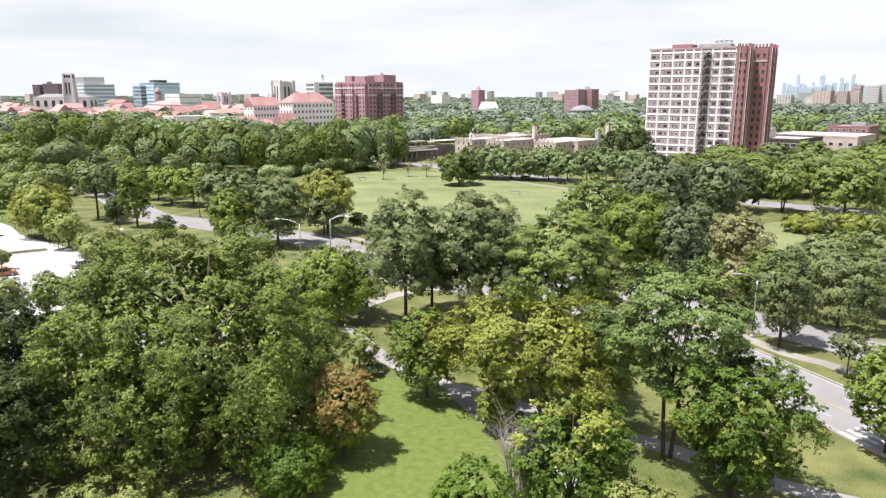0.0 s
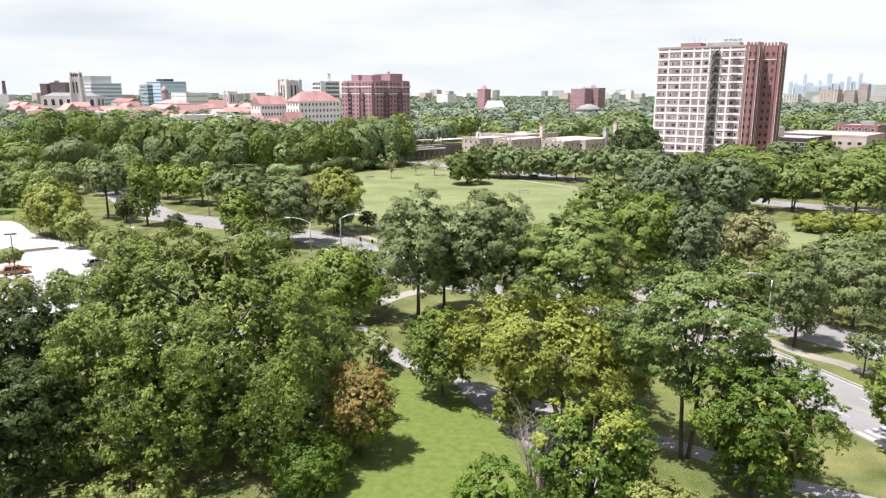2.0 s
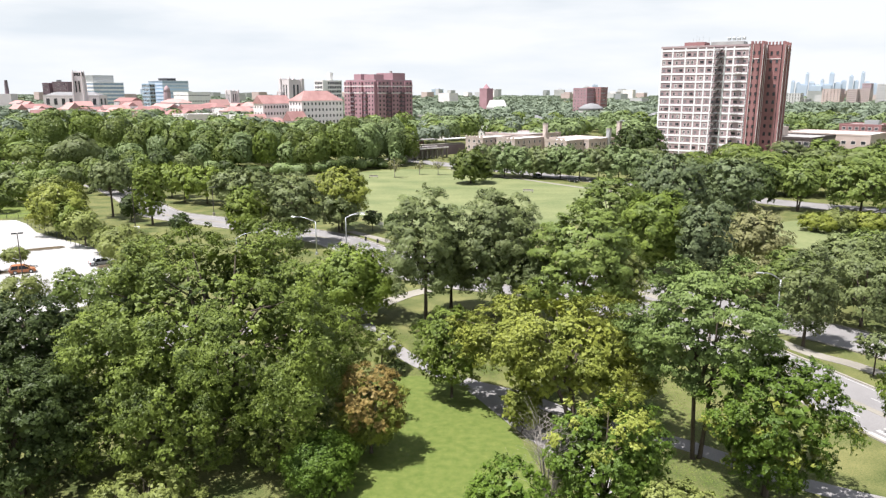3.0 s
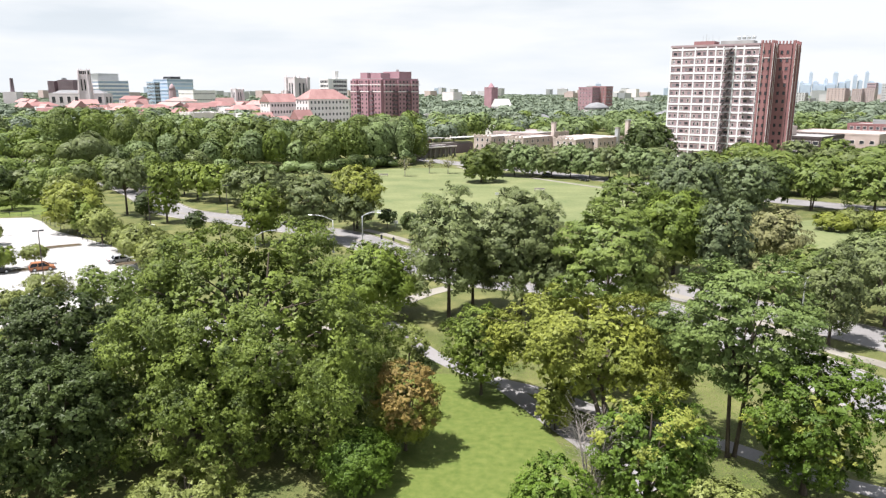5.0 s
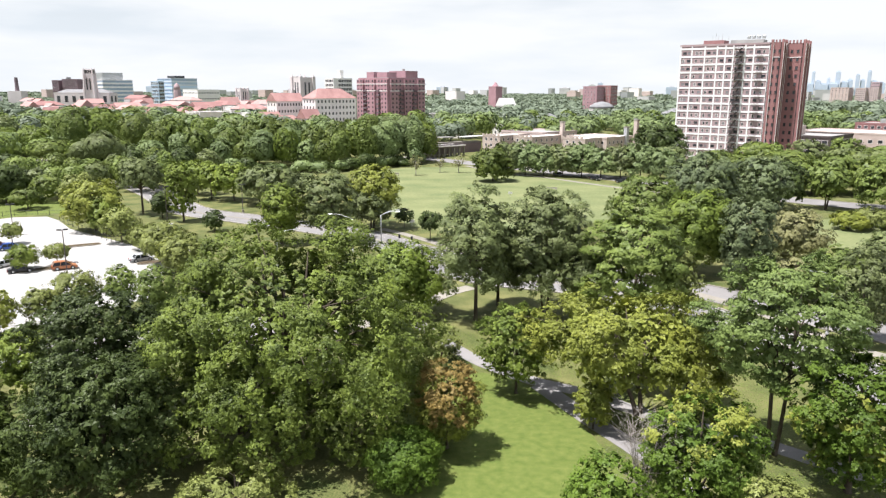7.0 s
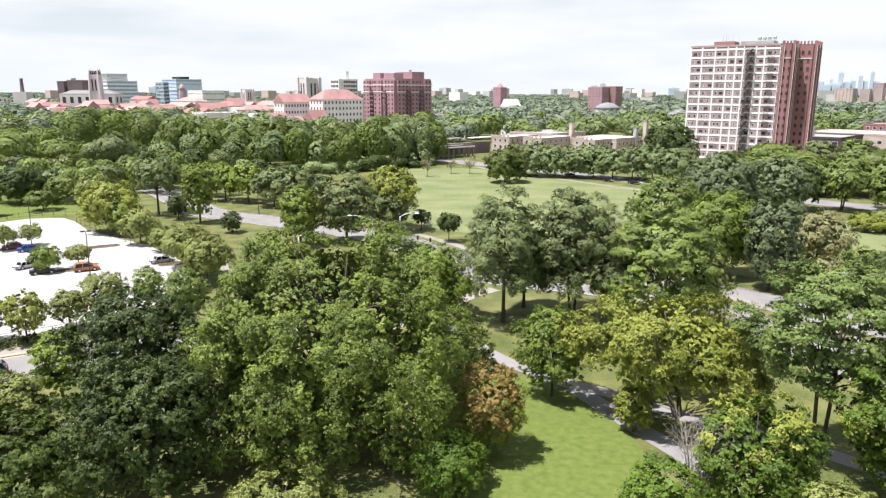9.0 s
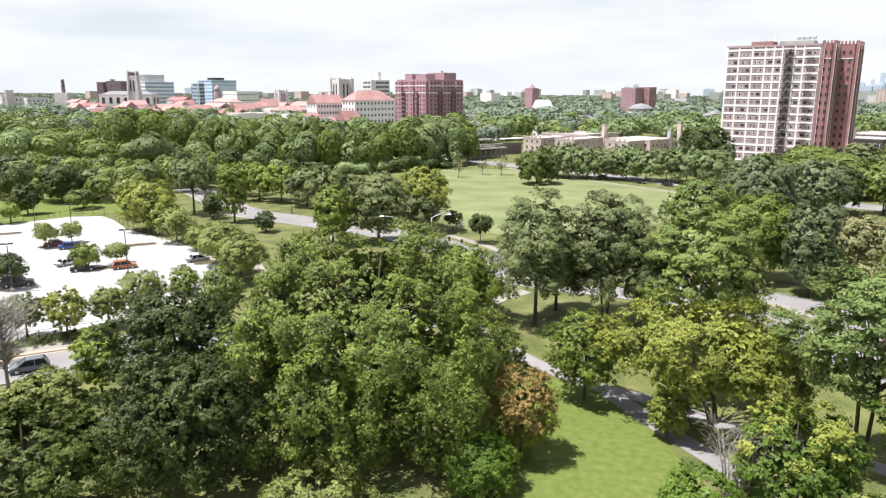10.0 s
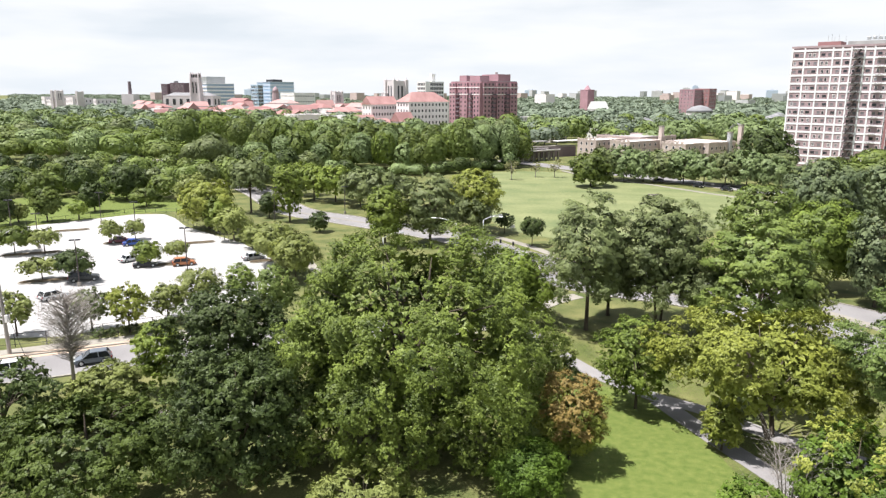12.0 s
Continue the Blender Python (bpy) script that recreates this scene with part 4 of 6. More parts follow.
for row, (step, back, tall, spread) in enumerate(((8.0, 0.0, 11.5, 6.5), (8.4, 8.0, 14.0, 6.0), (9.0, 17.0, 14.5, 6.0), (9.5, 27.0, 14.5, 5.5), (10.0, 38.0, 14.0, 5.0))):
    for k in range(int(len(FRONT) / step)):
        p = FRONT[min(len(FRONT) - 1, int((k + 0.5 * (row % 2)) * step))]
        edge.append((p.x - 0.15 * back + 1.2 * wood_rng.normal(), p.y + back + 1.8 * wood_rng.normal(), tall + spread * wood_rng.random() + (2.0 if p.x > -62 else 0), 4.6 + 3.4 * wood_rng.random()))
edge += [(-176, 290, 24.5, 10), (-163, 294, 24.0, 10), (-150, 291, 21.5, 9), (-134, 288, 19.5, 8.5)]
woods("woods_edge", "dense tall green woods along the railway", edge, 0.66, 0.95, ("wood", "layer", "wood", "locust", "layer", "wood", "fresh"), 5, 0.06)
woods("woods_edge_pale", "paler rounded trees at the end of the woods", [(-139, 243, 16.0, 8.0), (-147, 246, 13.0, 7.0), (-46, 296, 19.5, 7.5), (-38, 306, 20.0, 7.0)], 0.56, 1.0, ("grey",), 15)
low = [(p.x + 1.5 * wood_rng.normal(), p.y - 6.5 + 1.5 * wood_rng.normal(), 3.0 + 4.0 * wood_rng.random(), 3.0 + 1.5 * wood_rng.random()) for p in FRONT[::4]]
# undergrowth; its dark maple leaves also carry the shade below the crowns
woods("woods_undergrowth", "low undergrowth, partly shade-dark, at the foot of the woods", low, 0.60, 0.9, ("maple", "wood"), 25, 0.05)
west = scatter(wood_rng, 190, lambda x, y: x < -140 - (y - 260) * 0.2 and x > -0.80 * y - 70 and y > 256, (-460, 190), (-100, 345), 11.5)
woods("woods_west", "rounded green tree tops of the western woods", west, 0.82, 0.85, ("wood", "locust", "layer", "locust", "fresh"), 6, 0.30)
scrub = scatter(wood_rng, 74, lambda x, y: x > -0.85 * y - 20 and y < 232 + (x + 170) * 0.62 and not (x > -125 and y < 205), (-250, 185), (-100, 262), 7, (6.5, 4.5))
woods("scrub_bank", "dark green scrub below the railway bank", scrub, 0.78, 0.95, ("layer", "grey", "maple", "locust"), 16, 0.05)


def clear_of_sites(x, y):
    sites = ((-10, 115, 300, 372), (70, 140, 275, 330), (-130, -40, 500, 560), (-260, -85, 455, 530), (135, 250, 330, 450), (-45, 5, 310, 345))
    return not any(a - 7 < x < b + 7 and c - 7 < y < d + 7 for a, b, c, d in sites)


mid = scatter(wood_rng, 680, lambda x, y: -0.90 * y - 20 < x < 0.74 * y + 30 and clear_of_sites(x, y) and (x > 60 or y > 315) and not (x > 60 and y < 205), (-520, 205), (420, 575), 11, (10, 8))
woods("woods_mid", "green tree tops beyond the avenue", [(x, y, h * (0.70 if y < 320 and x > 40 else 1.0), r) for x, y, h, r in mid if y < 345], 0.98, 0.80, ("layer", "locust", "layer", "grey"), 7)
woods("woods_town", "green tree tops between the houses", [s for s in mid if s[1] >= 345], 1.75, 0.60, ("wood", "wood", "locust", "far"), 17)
away = scatter(wood_rng, 1700, lambda x, y: -0.90 * y - 40 < x < 0.72 * y + 40, (-1260, 560), (1000, 1400), 15)
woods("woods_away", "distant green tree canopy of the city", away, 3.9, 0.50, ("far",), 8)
horizon = scatter(wood_rng, 1300, lambda x, y: -0.84 * y - 40 < x < 0.72 * y + 40, (-3800, 1400), (3300, 4600), 45, (6, 5))
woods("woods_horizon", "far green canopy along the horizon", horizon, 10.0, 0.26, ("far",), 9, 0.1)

# ---- buildings ----
GRID = -42.0
U = Vector((math.cos(radians(GRID)), math.sin(radians(GRID))))


def window_mesh(w, h, glass, frame_mat, bars=1, name="window"):
    """A framed window in one piece, its pane set back in the frame, facing -y."""
    bm = bmesh.new()
    f = min(0.14, w * 0.09)

    def ring(i, y):
        return [bm.verts.new(c) for c in ((-w / 2 + i, y, i), (w / 2 - i, y, i), (w / 2 - i, y, h - i), (-w / 2 + i, y, h - i))]

    r = [ring(0, 0.02), ring(0, -0.10), ring(f, -0.10), ring(f, -0.02)]
    for p, q in zip(r, r[1:]):
        for k in range(4):
            bm.faces.new((p[k], p[(k + 1) % 4], q[(k + 1) % 4], q[k]))
    if bars:
        mid = [bm.verts.new((0, -0.045, f)), bm.verts.new((0, -0.045, h - f))]
        panes = (bm.faces.new((r[3][0], mid[0], mid[1], r[3][3])), bm.faces.new((mid[0], r[3][1], r[3][2], mid[1])))
        bm.faces.new((r[3][0], r[3][1], mid[0]))
        bm.faces.new((r[3][2], r[3][3], mid[1]))
    else:
        panes = (bm.faces.new(r[3]),)
    for face in panes:
        face.material_index = 1
    me = bpy.data.meshes.new(name)
    bm.to_mesh(me)
    bm.free()
    me.materials.append(frame_mat)
    me.materials.append(glass)
    return me


def put_windows(parent, me, side, w, d, zs, at):
    """Copies of a window on a block's front (0), right (1) or left (3) side, at the given heights and places along it."""
    for z in zs:
        for a in at:
            ob = new("window", me)
            ob.parent = parent
            ob.matrix_basis = pose(a, 0, z) if side == 0 else pose(w, a, z, 0, 0, 90) if side == 1 else pose(0, d - a, z, 0, 0, -90)


def evenly(a, b, n):
    return [a + (b - a) * (k + 0.5) / n for k in range(n)]


def hip_roof(w, d, z0, rise, over=0.5, hip=True):
    """A hipped or gabled roof over a w by d block, ridge along the longer side."""
    bm = bmesh.new()
    lo = [bm.verts.new(c) for c in ((-over, -over, z0), (w + over, -over, z0), (w + over, d + over, z0), (-over, d + over, z0))]
    if w >= d:
        k = d / 2 if hip else -over
        r = [bm.verts.new((k, d / 2, z0 + rise)), bm.verts.new((w - k, d / 2, z0 + rise))]
        for f in ((lo[0], lo[1], r[1], r[0]), (lo[1], lo[2], r[1]), (lo[2], lo[3], r[0], r[1]), (lo[3], lo[0], r[0])):
            bm.faces.new(f)
    else:
        k = w / 2 if hip else -over
        r = [bm.verts.new((w / 2, k, z0 + rise)), bm.verts.new((w / 2, d - k, z0 + rise))]
        for f in ((lo[0], lo[1], r[0]), (lo[1], lo[2], r[1], r[0]), (lo[2], lo[3], r[1]), (lo[3], lo[0], r[0], r[1])):
            bm.faces.new(f)
    bm.faces.new(lo[::-1])
    bmesh.ops.recalc_face_normals(bm, faces=bm.faces)
    return bm


def corner_block(x, y, w):
    """The origin of a block of width w whose near corner stands at x, y."""
    p = Vector((x, y)) - U * w
    return p.x, p.y


def block(name, label, category, x, y, w, d, h, wall, floors, bays, bays_side, win=(1.4, 1.7), roof="flat", roof_mat=None, rise=5.0, glass=None, frame_mat=None, base=1.4, rot=GRID, group="", sides=(0, 1), parapet=0.7, bars=1):
    """A building: near corner at x, y; front of width w facing the near left, right side of depth d."""
    ox, oy = corner_block(x, y, w) if rot == GRID else (x, y)
    ob = thing(name, ox, oy, 0, rot, label, category, group)
    part("wall", box(0, w, 0, d, -0.2, h), wall, ob)
    if roof == "flat":
        part("roof", box(0.25, w - 0.25, 0.25, d - 0.25, h - 0.05, h + 0.05), roof_mat or ROOF_GREY, ob)
        bm = bmesh.new()
        for a in ((-0.1, w + 0.1, -0.1, 0.25), (-0.1, w + 0.1, d - 0.25, d + 0.1), (-0.1, 0.25, 0.25, d - 0.25), (w - 0.25, w + 0.1, 0.25, d - 0.25)):
            add_box(bm, *a, h - 0.3, h + parapet)
        part("parapet", bm, wall if parapet > 0.3 else PALE_STONE, ob)
    else:
        part("roof", hip_roof(w, d, h, rise, hip=roof == "hip"), roof_mat or TILE_ROOF, ob)
        if roof == "gable":
            bm = bmesh.new()
            for q in ((0, d) if w < d else (0, w)):
                tri = ((0, q, h), (w, q, h), (w / 2, q, h + rise * 0.96)) if w < d else ((q, 0, h), (q, d, h), (q, d / 2, h + rise * 0.96))
                bm.faces.new([bm.verts.new(c) for c in tri])
            bmesh.ops.solidify(bm, geom=bm.faces[:], thickness=0.3)
            part("gable", bm, wall, ob)
    if floors:
        fh = (h - base * 0.5) / floors
        zs = [base * 0.5 + fh * k + (fh - win[1]) * 0.5 for k in range(floors)]
        me = window_mesh(*win, glass or GLASS, frame_mat or PALE_STONE, bars)
        if 0 in sides and bays:
            put_windows(ob, me, 0, w, d, zs, evenly(0.8, w - 0.8, bays))
        if 1 in sides and bays_side:
            put_windows(ob, me, 1, w, d, zs, evenly(0.8, d - 0.8, bays_side))
    return ob


# the tall apartment tower beside the field
def apartment_tower():
    ob = thing("apartment_tower", 79.6, 321, 0, GRID, "tall red brick apartment tower with white concrete grid front", "apartment building")
    ob.matrix_basis = pose(79.6, 321, 0, 0, 0, -33) @ Matrix.Diagonal((0.936, 1, 1, 1))
    H, FH, Z0 = 49.3, 3.24, 2.4
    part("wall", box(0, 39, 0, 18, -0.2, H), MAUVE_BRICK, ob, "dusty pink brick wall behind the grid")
    part("wall", box(39.0, 44, -0.25, 18.2, -0.2, H + 0.3), BRICK, ob, "red brick end bay")
    part("wall", box(44, 51.3, 6, 18.1, -0.2, H), BRICK, ob, "red brick rear bay")
    part("roof", box(0.3, 43.7, 0.3, 17.7, H, H + 0.35), ROOF_GREY, ob)
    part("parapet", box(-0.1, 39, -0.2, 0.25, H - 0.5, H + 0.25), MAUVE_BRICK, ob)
    cols = (0.35, 5.4, 11.2, 16.6, 20.2, 23.6, 28.6, 32.2, 38.6)
    rows = [Z0 + FH * k for k in range(15)]
    for c in cols:
        part("column", box(c - 0.30, c + 0.30, -0.22, 0.02, 0, H - 0.5), TOWER_WHITE, ob)
    for z in rows:
        for a, b in zip(cols, cols[1:]):
            part("floor_band", box(a + 0.30, b - 0.30, -0.16, 0.02, z - 0.36, z + 0.38), TOWER_WHITE, ob)
    rng = np.random.default_rng(4)
    dark = window_mesh(1.2, 1.6, GLASS, BRICK, 1)
    panes = (window_mesh(1.15, 1.35, TOWER_GLASS, WHITE_PAINT, 1), window_mesh(1.9, 1.35, GLASS, MAUVE_BRICK, 2), window_mesh(1.0, 1.3, GLASS, PALE_STONE, 1), window_mesh(1.5, 1.3, TOWER_GLASS, MAUVE_BRICK, 1))
    for z in rows[:-1]:
        for k, (a, b) in enumerate(zip(cols, cols[1:])):
            n = 2 if b - a > 4 else 1
            for s in evenly(a + 0.5, b - 0.5, n):
                q = s + 0.35 * rng.normal()
                put_windows(ob, panes[int(rng.integers(0, 4))], 0, 44, 18, [z + 0.85], [min(max(q, a + 1.3), b - 1.3)])
    for z in rows[:-1]:
        for s in (40.4, 42.6):
            w = new("window", dark)
            w.parent, w.matrix_basis = ob, pose(s, -0.25, z + 0.7)
        for s in (46.2, 48.6):
            w = new("window", dark)
            w.parent, w.matrix_basis = ob, pose(s, 6, z + 0.7)
        put_windows(ob, dark, 1, 44, 18, [z + 0.7], [3.0])
        put_windows(ob, dark, 1, 51.3, 18, [z + 0.7], [9.2, 13.5])
    # white string courses and the brick piers with their battlements
    for z in (5.6, 43.6):
        part("string_course", box(38.9, 44.1, -0.4, -0.2, z, z + 0.3), PALE_STONE, ob)
        part("string_course", box(44.3, 51.4, 5.85, 6.0, z, z + 0.3), PALE_STONE, ob)
    for s, y in ((39.4, -0.6), (43.6, -0.6), (43.75, 5.3), (51.0, 5.7), (51.0, 11.5), (51.0, 17.0), (43.75, 2.6)):
        part("pier", box(s - 0.45, s + 0.55, y, y + 0.9, 0, H + 1.3, 0.06), BRICK, ob)
        part("drain_pipe", tube([(s + 0.7, y - 0.1, 3), (s + 0.7, y - 0.1, H)], [0.11, 0.11], 6), PALE_STONE, ob)
        part("drain_pipe", tube([(s - 0.65, y - 0.12, 3), (s - 0.65, y - 0.12, H)], [0.16, 0.16], 6), DARK_METAL, ob)
    for k in range(9):
        part("merlon", box(39.1 + k * 1.4, 39.8 + k * 1.4, -0.3 if k < 4 else 5.9, 0.1 if k < 4 else 6.3, H, H + 1.2), BRICK, ob)
    part("stone_base", box(38.8, 51.6, -0.5, 17, -0.2, 3.6), PALE_STONE, ob)
    part("penthouse", box(9, 18, 4, 12, H, H + 2.0), BRICK, ob)
    part("lift_house", box(20, 34, 7, 14, H, H + 2.0), ROOF_GREY, ob)
    for k, (s, hh) in enumerate(((12, 4.6), (13.2, 5.2), (14.6, 4.2), (16.0, 4.9), (19, 4.0), (31, 4.4))):
        part("antenna", tube([(s, 7 + k % 2, H + 2.0), (s, 7 + k % 2, H + hh)], [0.09, 0.05], 5), STEEL, ob)
    for k in range(4):
        part("dish", box(27 + k * 2.1, 28.4 + k * 2.1, 7.0, 8.0, H + 2.4, H + 3.6, 0.1), STEEL, ob)
    # iron fire escape: an open landing, rails and a flight at every floor
    for z in rows:
        part("landing", box(24.2, 28.0, -1.60, -0.5, z - 0.20, z - 0.04), RUST, ob)
        bars = bmesh.new()
        for q in (24.2, 26.0, 27.88):
            add_box(bars, q, q + 0.12, -1.66, -1.58, z, z + 1.0)
        for q in (24.2, 27.88):
            add_box(bars, q, q + 0.12, -1.58, -0.3, z + 0.90, z + 1.02)
        part("balustrade", bars, RUST, ob)
        part("railing", box(24.2, 28.0, -1.68, -1.56, z + 0.90, z + 1.04), RUST, ob)
        if z < rows[-1]:
            part("stair_flight", slab_profile([(24.7, z), (25.3, z), (27.6, z + 3.2), (27.0, z + 3.2)], 0.34, 0, 0), RUST, ob, m=pose(0, -1.0, 0))
    for z in rows[:-1]:
        part("balcony", box(33.4, 36.2, -0.9, -0.25, z - 0.06, z + 0.03), IRON, ob)
        part("balcony_rail", box(33.4, 36.2, -0.94, -0.88, z + 0.85, z + 0.93), IRON, ob)
        for k in range(5):
            part("balcony_bar", box(33.4 + k * 0.68, 33.47 + k * 0.68, -0.93, -0.88, z, z + 0.88), IRON, ob)
    return ob


apartment_tower()


def residence_hall():
    w, d, h = 34, 35, 38.5
    ox, oy = corner_block(-70.5, 508, w)
    ob = thing("residence_hall", ox, oy, 0, GRID, "large dusky red brick residence block with pale bands", "apartment building")
    part("wall", box(0, w, 0, d, -0.2, h), DORM_BRICK, ob)
    for x0, x1, y0, y1, t in ((0.0, 7, -1.5, 0.0, 0), (12, 20, -1.5, 0, 0), (27, w, -1.5, 0.0, 0)):
        part("bay", box(x0, x1, y0, y1, 0, h - 1), DORM_BRICK, ob)
    for y0, y1 in ((1, 8), (14, 21), (27, 34)):
        part("bay", box(w, w + 1.5, y0, y1, 0, h - 1), DORM_BRICK, ob)
    for z in (29.2, 34.0):
        bm = bmesh.new()
        add_box(bm, -0.2, w + 0.2, -1.7, -1.5, z, z + 0.6)
        add_box(bm, w + 1.5, w + 1.7, 0, d, z, z + 0.6)
        part("stone_band", bm, PALE_STONE, ob)
    for x0, x1, y0, y1, z in ((5, 13, 4, 12, 4.4), (18, 29, 3, 12, 4.0), (14, 32, 18, 30, 5.2), (3, 11, 20, 30, 4.2)):
        part("penthouse", box(x0, x1, y0, y1, h, h + z), DORM_BRICK, ob)
    part("roof_vent", box(24, 25.4, 22, 23.4, h + 5.2, h + 6.8), ROOF_GREY, ob)
    part("roof", box(0.3, w - 0.3, 0.3, d - 0.3, h, h + 0.3), ROOF_GREY, ob)
    me = window_mesh(1.5, 1.7, GLASS, DORM_BRICK, 1)
    zs = [2 + k * 3.05 for k in range(12)]
    for z in zs:
        for a in (1.6, 5.2, 13.6, 18.2, 28.6, 32.2):
            ob2 = new("window", me)
            ob2.parent, ob2.matrix_basis = ob, pose(a, -1.5, z)
        put_windows(ob, me, 0, w, d, [z], (9.4, 23.6))
        for a in (2.6, 6.2, 15.6, 19.2, 28.8, 32.2):
            ob2 = new("window", me)
            ob2.parent, ob2.matrix_basis = ob, pose(w + 1.5, a, z, 0, 0, 90)
        put_windows(ob, me, 1, w, d, [z], (11, 24))
    for z in zs[:10]:
        for a in (9.4, 23.6):
            part("balcony", box(a - 2.0, a + 2.0, -1.9, 0, z - 0.5, z + 0.5), DARK_BRICK, ob)
        for a in (11.0, 24.0):
            part("balcony", box(w, w + 1.9, a - 2.0, a + 2.0, z - 0.5, z + 0.5), DARK_BRICK, ob)
    return ob


residence_hall()

# stone halls with red tile roofs in front of the campus
block("stone_hall", "tall pale stone hall with red hipped tile roof", "hall", -114.4, 470, 15, 34, 24.5, PALE_STONE, 6, 4, 11, (1.5, 2.0), "hip", rise=6.5)
block("stone_hall", "pale stone hall with red gabled roof", "hall", -141.5, 474, 12, 22, 22.5, PALE_STONE, 5, 3, 9, (1.4, 2.0), "gable", rise=5.5)
block("stone_house", "low pale stone house with red tile roof", "house", -146, 458, 9, 14, 10.0, PALE_STONE, 2, 2, 4, (1.3, 1.8), "gable", rise=6.0)
block("stone_house", "low pale stone house with red hipped roof", "house", -134, 452, 9, 18, 9.0, PALE_STONE, 2, 2, 5, (1.3, 1.8), "hip", rise=5.0)
block("stone_house", "low pale stone house with steep red roof", "house", -117.5, 455, 10, 12, 12.0, PALE_STONE, 2, 2, 3, (1.3, 1.8), "gable", rise=6.0)
block("white_annex", "low white flat annex", "building", -97, 462, 8, 22, 8.0, WHITE_PAINT, 1, 2, 6, (1.4, 1.4), "flat", ROOF_WHITE)
museum = block("museum", "white stone museum with tall arched windows", "museum", -206, 500, 18, 25, 13.8, PALE_STONE, 1, 4, 5, (2.6, 5.0), "flat", ROOF_WHITE, base=6.0, bars=2)
for a in evenly(0.8, 27.2, 5):
    part("pilaster", box(a - 2.6, a - 2.0, -0.4, 0, 0, 15.5), PALE_STONE, museum)

# the gothic stone tower
def stone_tower(x, y, w, h, label, openings=True, rot=GRID):
    """A square stone tower with corner buttresses and battlements."""
    ox, oy = corner_block(x, y, w)
    ob = thing("stone_tower", ox, oy, 0, rot, label, "tower")
    part("wall", box(0, w, 0, w, -0.2, h), STONE, ob)
    for s, t in ((0, 0), (w, 0), (0, w), (w, w)):
        part("buttress", box(s - w * 0.11, s + w * 0.11, t - w * 0.11, t + w * 0.11, 0, h + w * 0.06, 0.05), STONE, ob)
        part("pinnacle", tube([(s, t, h + w * 0.05), (s, t, h + w * 0.22)], [w * 0.08, w * 0.02], 5), STONE, ob)
    for k in range(5):
        part("merlon", box(w * (0.16 + 0.15 * k), w * (0.24 + 0.15 * k), -0.15, 0.5, h, h + w * 0.07), STONE, ob)
    if openings:
        me = window_mesh(w * 0.16, h * 0.28, GLASS, STONE, 1)
        put_windows(ob, me, 0, w, w, [h * 0.62], (w * 0.35, w * 0.65))
        put_windows(ob, me, 1, w, w, [h * 0.62], (w * 0.35, w * 0.65))
    return ob


stone_tower(-160, 618, 13, 40.5, "square pale stone gothic tower with tall openings")
stone_tower(-169, 622, 5, 30, "small stone corner turret", False)


def add_frustum(bm, w0, w1, z0, z1):
    lo, hi = ([bm.verts.new((sx * w / 2, sy * w / 2, z)) for sx, sy in ((-1, -1), (1, -1), (1, 1), (-1, 1))] for w, z in ((w0, z0), (w1, z1)))
    bm.faces.new(lo[::-1])
    bm.faces.new(hi)
    for k in range(4):
        bm.faces.new((lo[k], lo[(k + 1) % 4], hi[(k + 1) % 4], hi[k]))
    return bm


def chapel_tower(x, y):
    """A tapering square tower with corner buttresses and a crown filled by a dark box."""
    ob = thing("chapel_tower", x, y, 0, 12, "tall tapering limestone chapel tower with open crown", "tower")
    part("wall", add_frustum(bmesh.new(), 11.6, 8.6, -0.2, 46.0), STONE, ob)
    for sx, sy in ((-1, -1), (1, -1), (1, 1), (-1, 1)):
        part("buttress", tube([(sx * 5.9, sy * 5.9, 0), (sx * 5.0, sy * 5.0, 30), (sx * 4.2, sy * 4.2, 50.0), (sx * 4.1, sy * 4.1, 52.0)], [1.5, 1.2, 0.95, 0.3], 6), STONE, ob)
    # solid box; its dark colour is the shade inside the crown's openings
    part("belfry", box(-3.6, 3.6, -3.6, 3.6, 46.0, 49.6), DARK_METAL, ob, "dark box for the shaded belfry openings")
    for k in range(5):
        for y0 in (-4.1, 3.7):
            part("mullion", box(-3.7 + k * 1.75, -3.3 + k * 1.75, y0, y0 + 0.4, 46.0, 49.4), STONE, ob)
    part("crown_rim", add_frustum(bmesh.new(), 8.6, 8.2, 49.4, 50.6), STONE, ob)
    me = window_mesh(1.6, 12.0, GLASS, STONE, 1)
    for a in (-1.7, 1.7):
        w = new("window", me)
        w.parent, w.matrix_basis = ob, pose(a, -5.0, 29.0, 3.2)
    low_me = window_mesh(3.2, 6.0, GLASS, STONE, 1)
    w = new("window", low_me)
    w.parent, w.matrix_basis = ob, pose(0, -5.75, 10.0, 2.0)
    return ob


chapel_tower(-421.5, 756)
nave = block("chapel", "long low grey limestone chapel with arched windows", "chapel", -470, 768, 62, 18, 25.5, STONE, 1, 7, 2, (4.2, 7.0), "flat", SLATE, rot=0, base=26, bars=1)
part("roof_slope", hip_roof(61, 17, 25.6, 4.0, 0.0), SLATE, nave, m=pose(0.5, 0.5, 0))
block("white_tower", "white slab tower with dark window grid", "office block", -148, 700, 14, 10, 40.5, WHITE_PAINT, 10, 5, 0, (2.2, 2.6), "flat", ROOF_WHITE)
block("white_tower", "white tower with dark window bands", "office block", -144.5, 703, 7, 18, 40.5, WHITE_PAINT, 10, 2, 8, (1.9, 2.7), "flat", ROOF_WHITE)
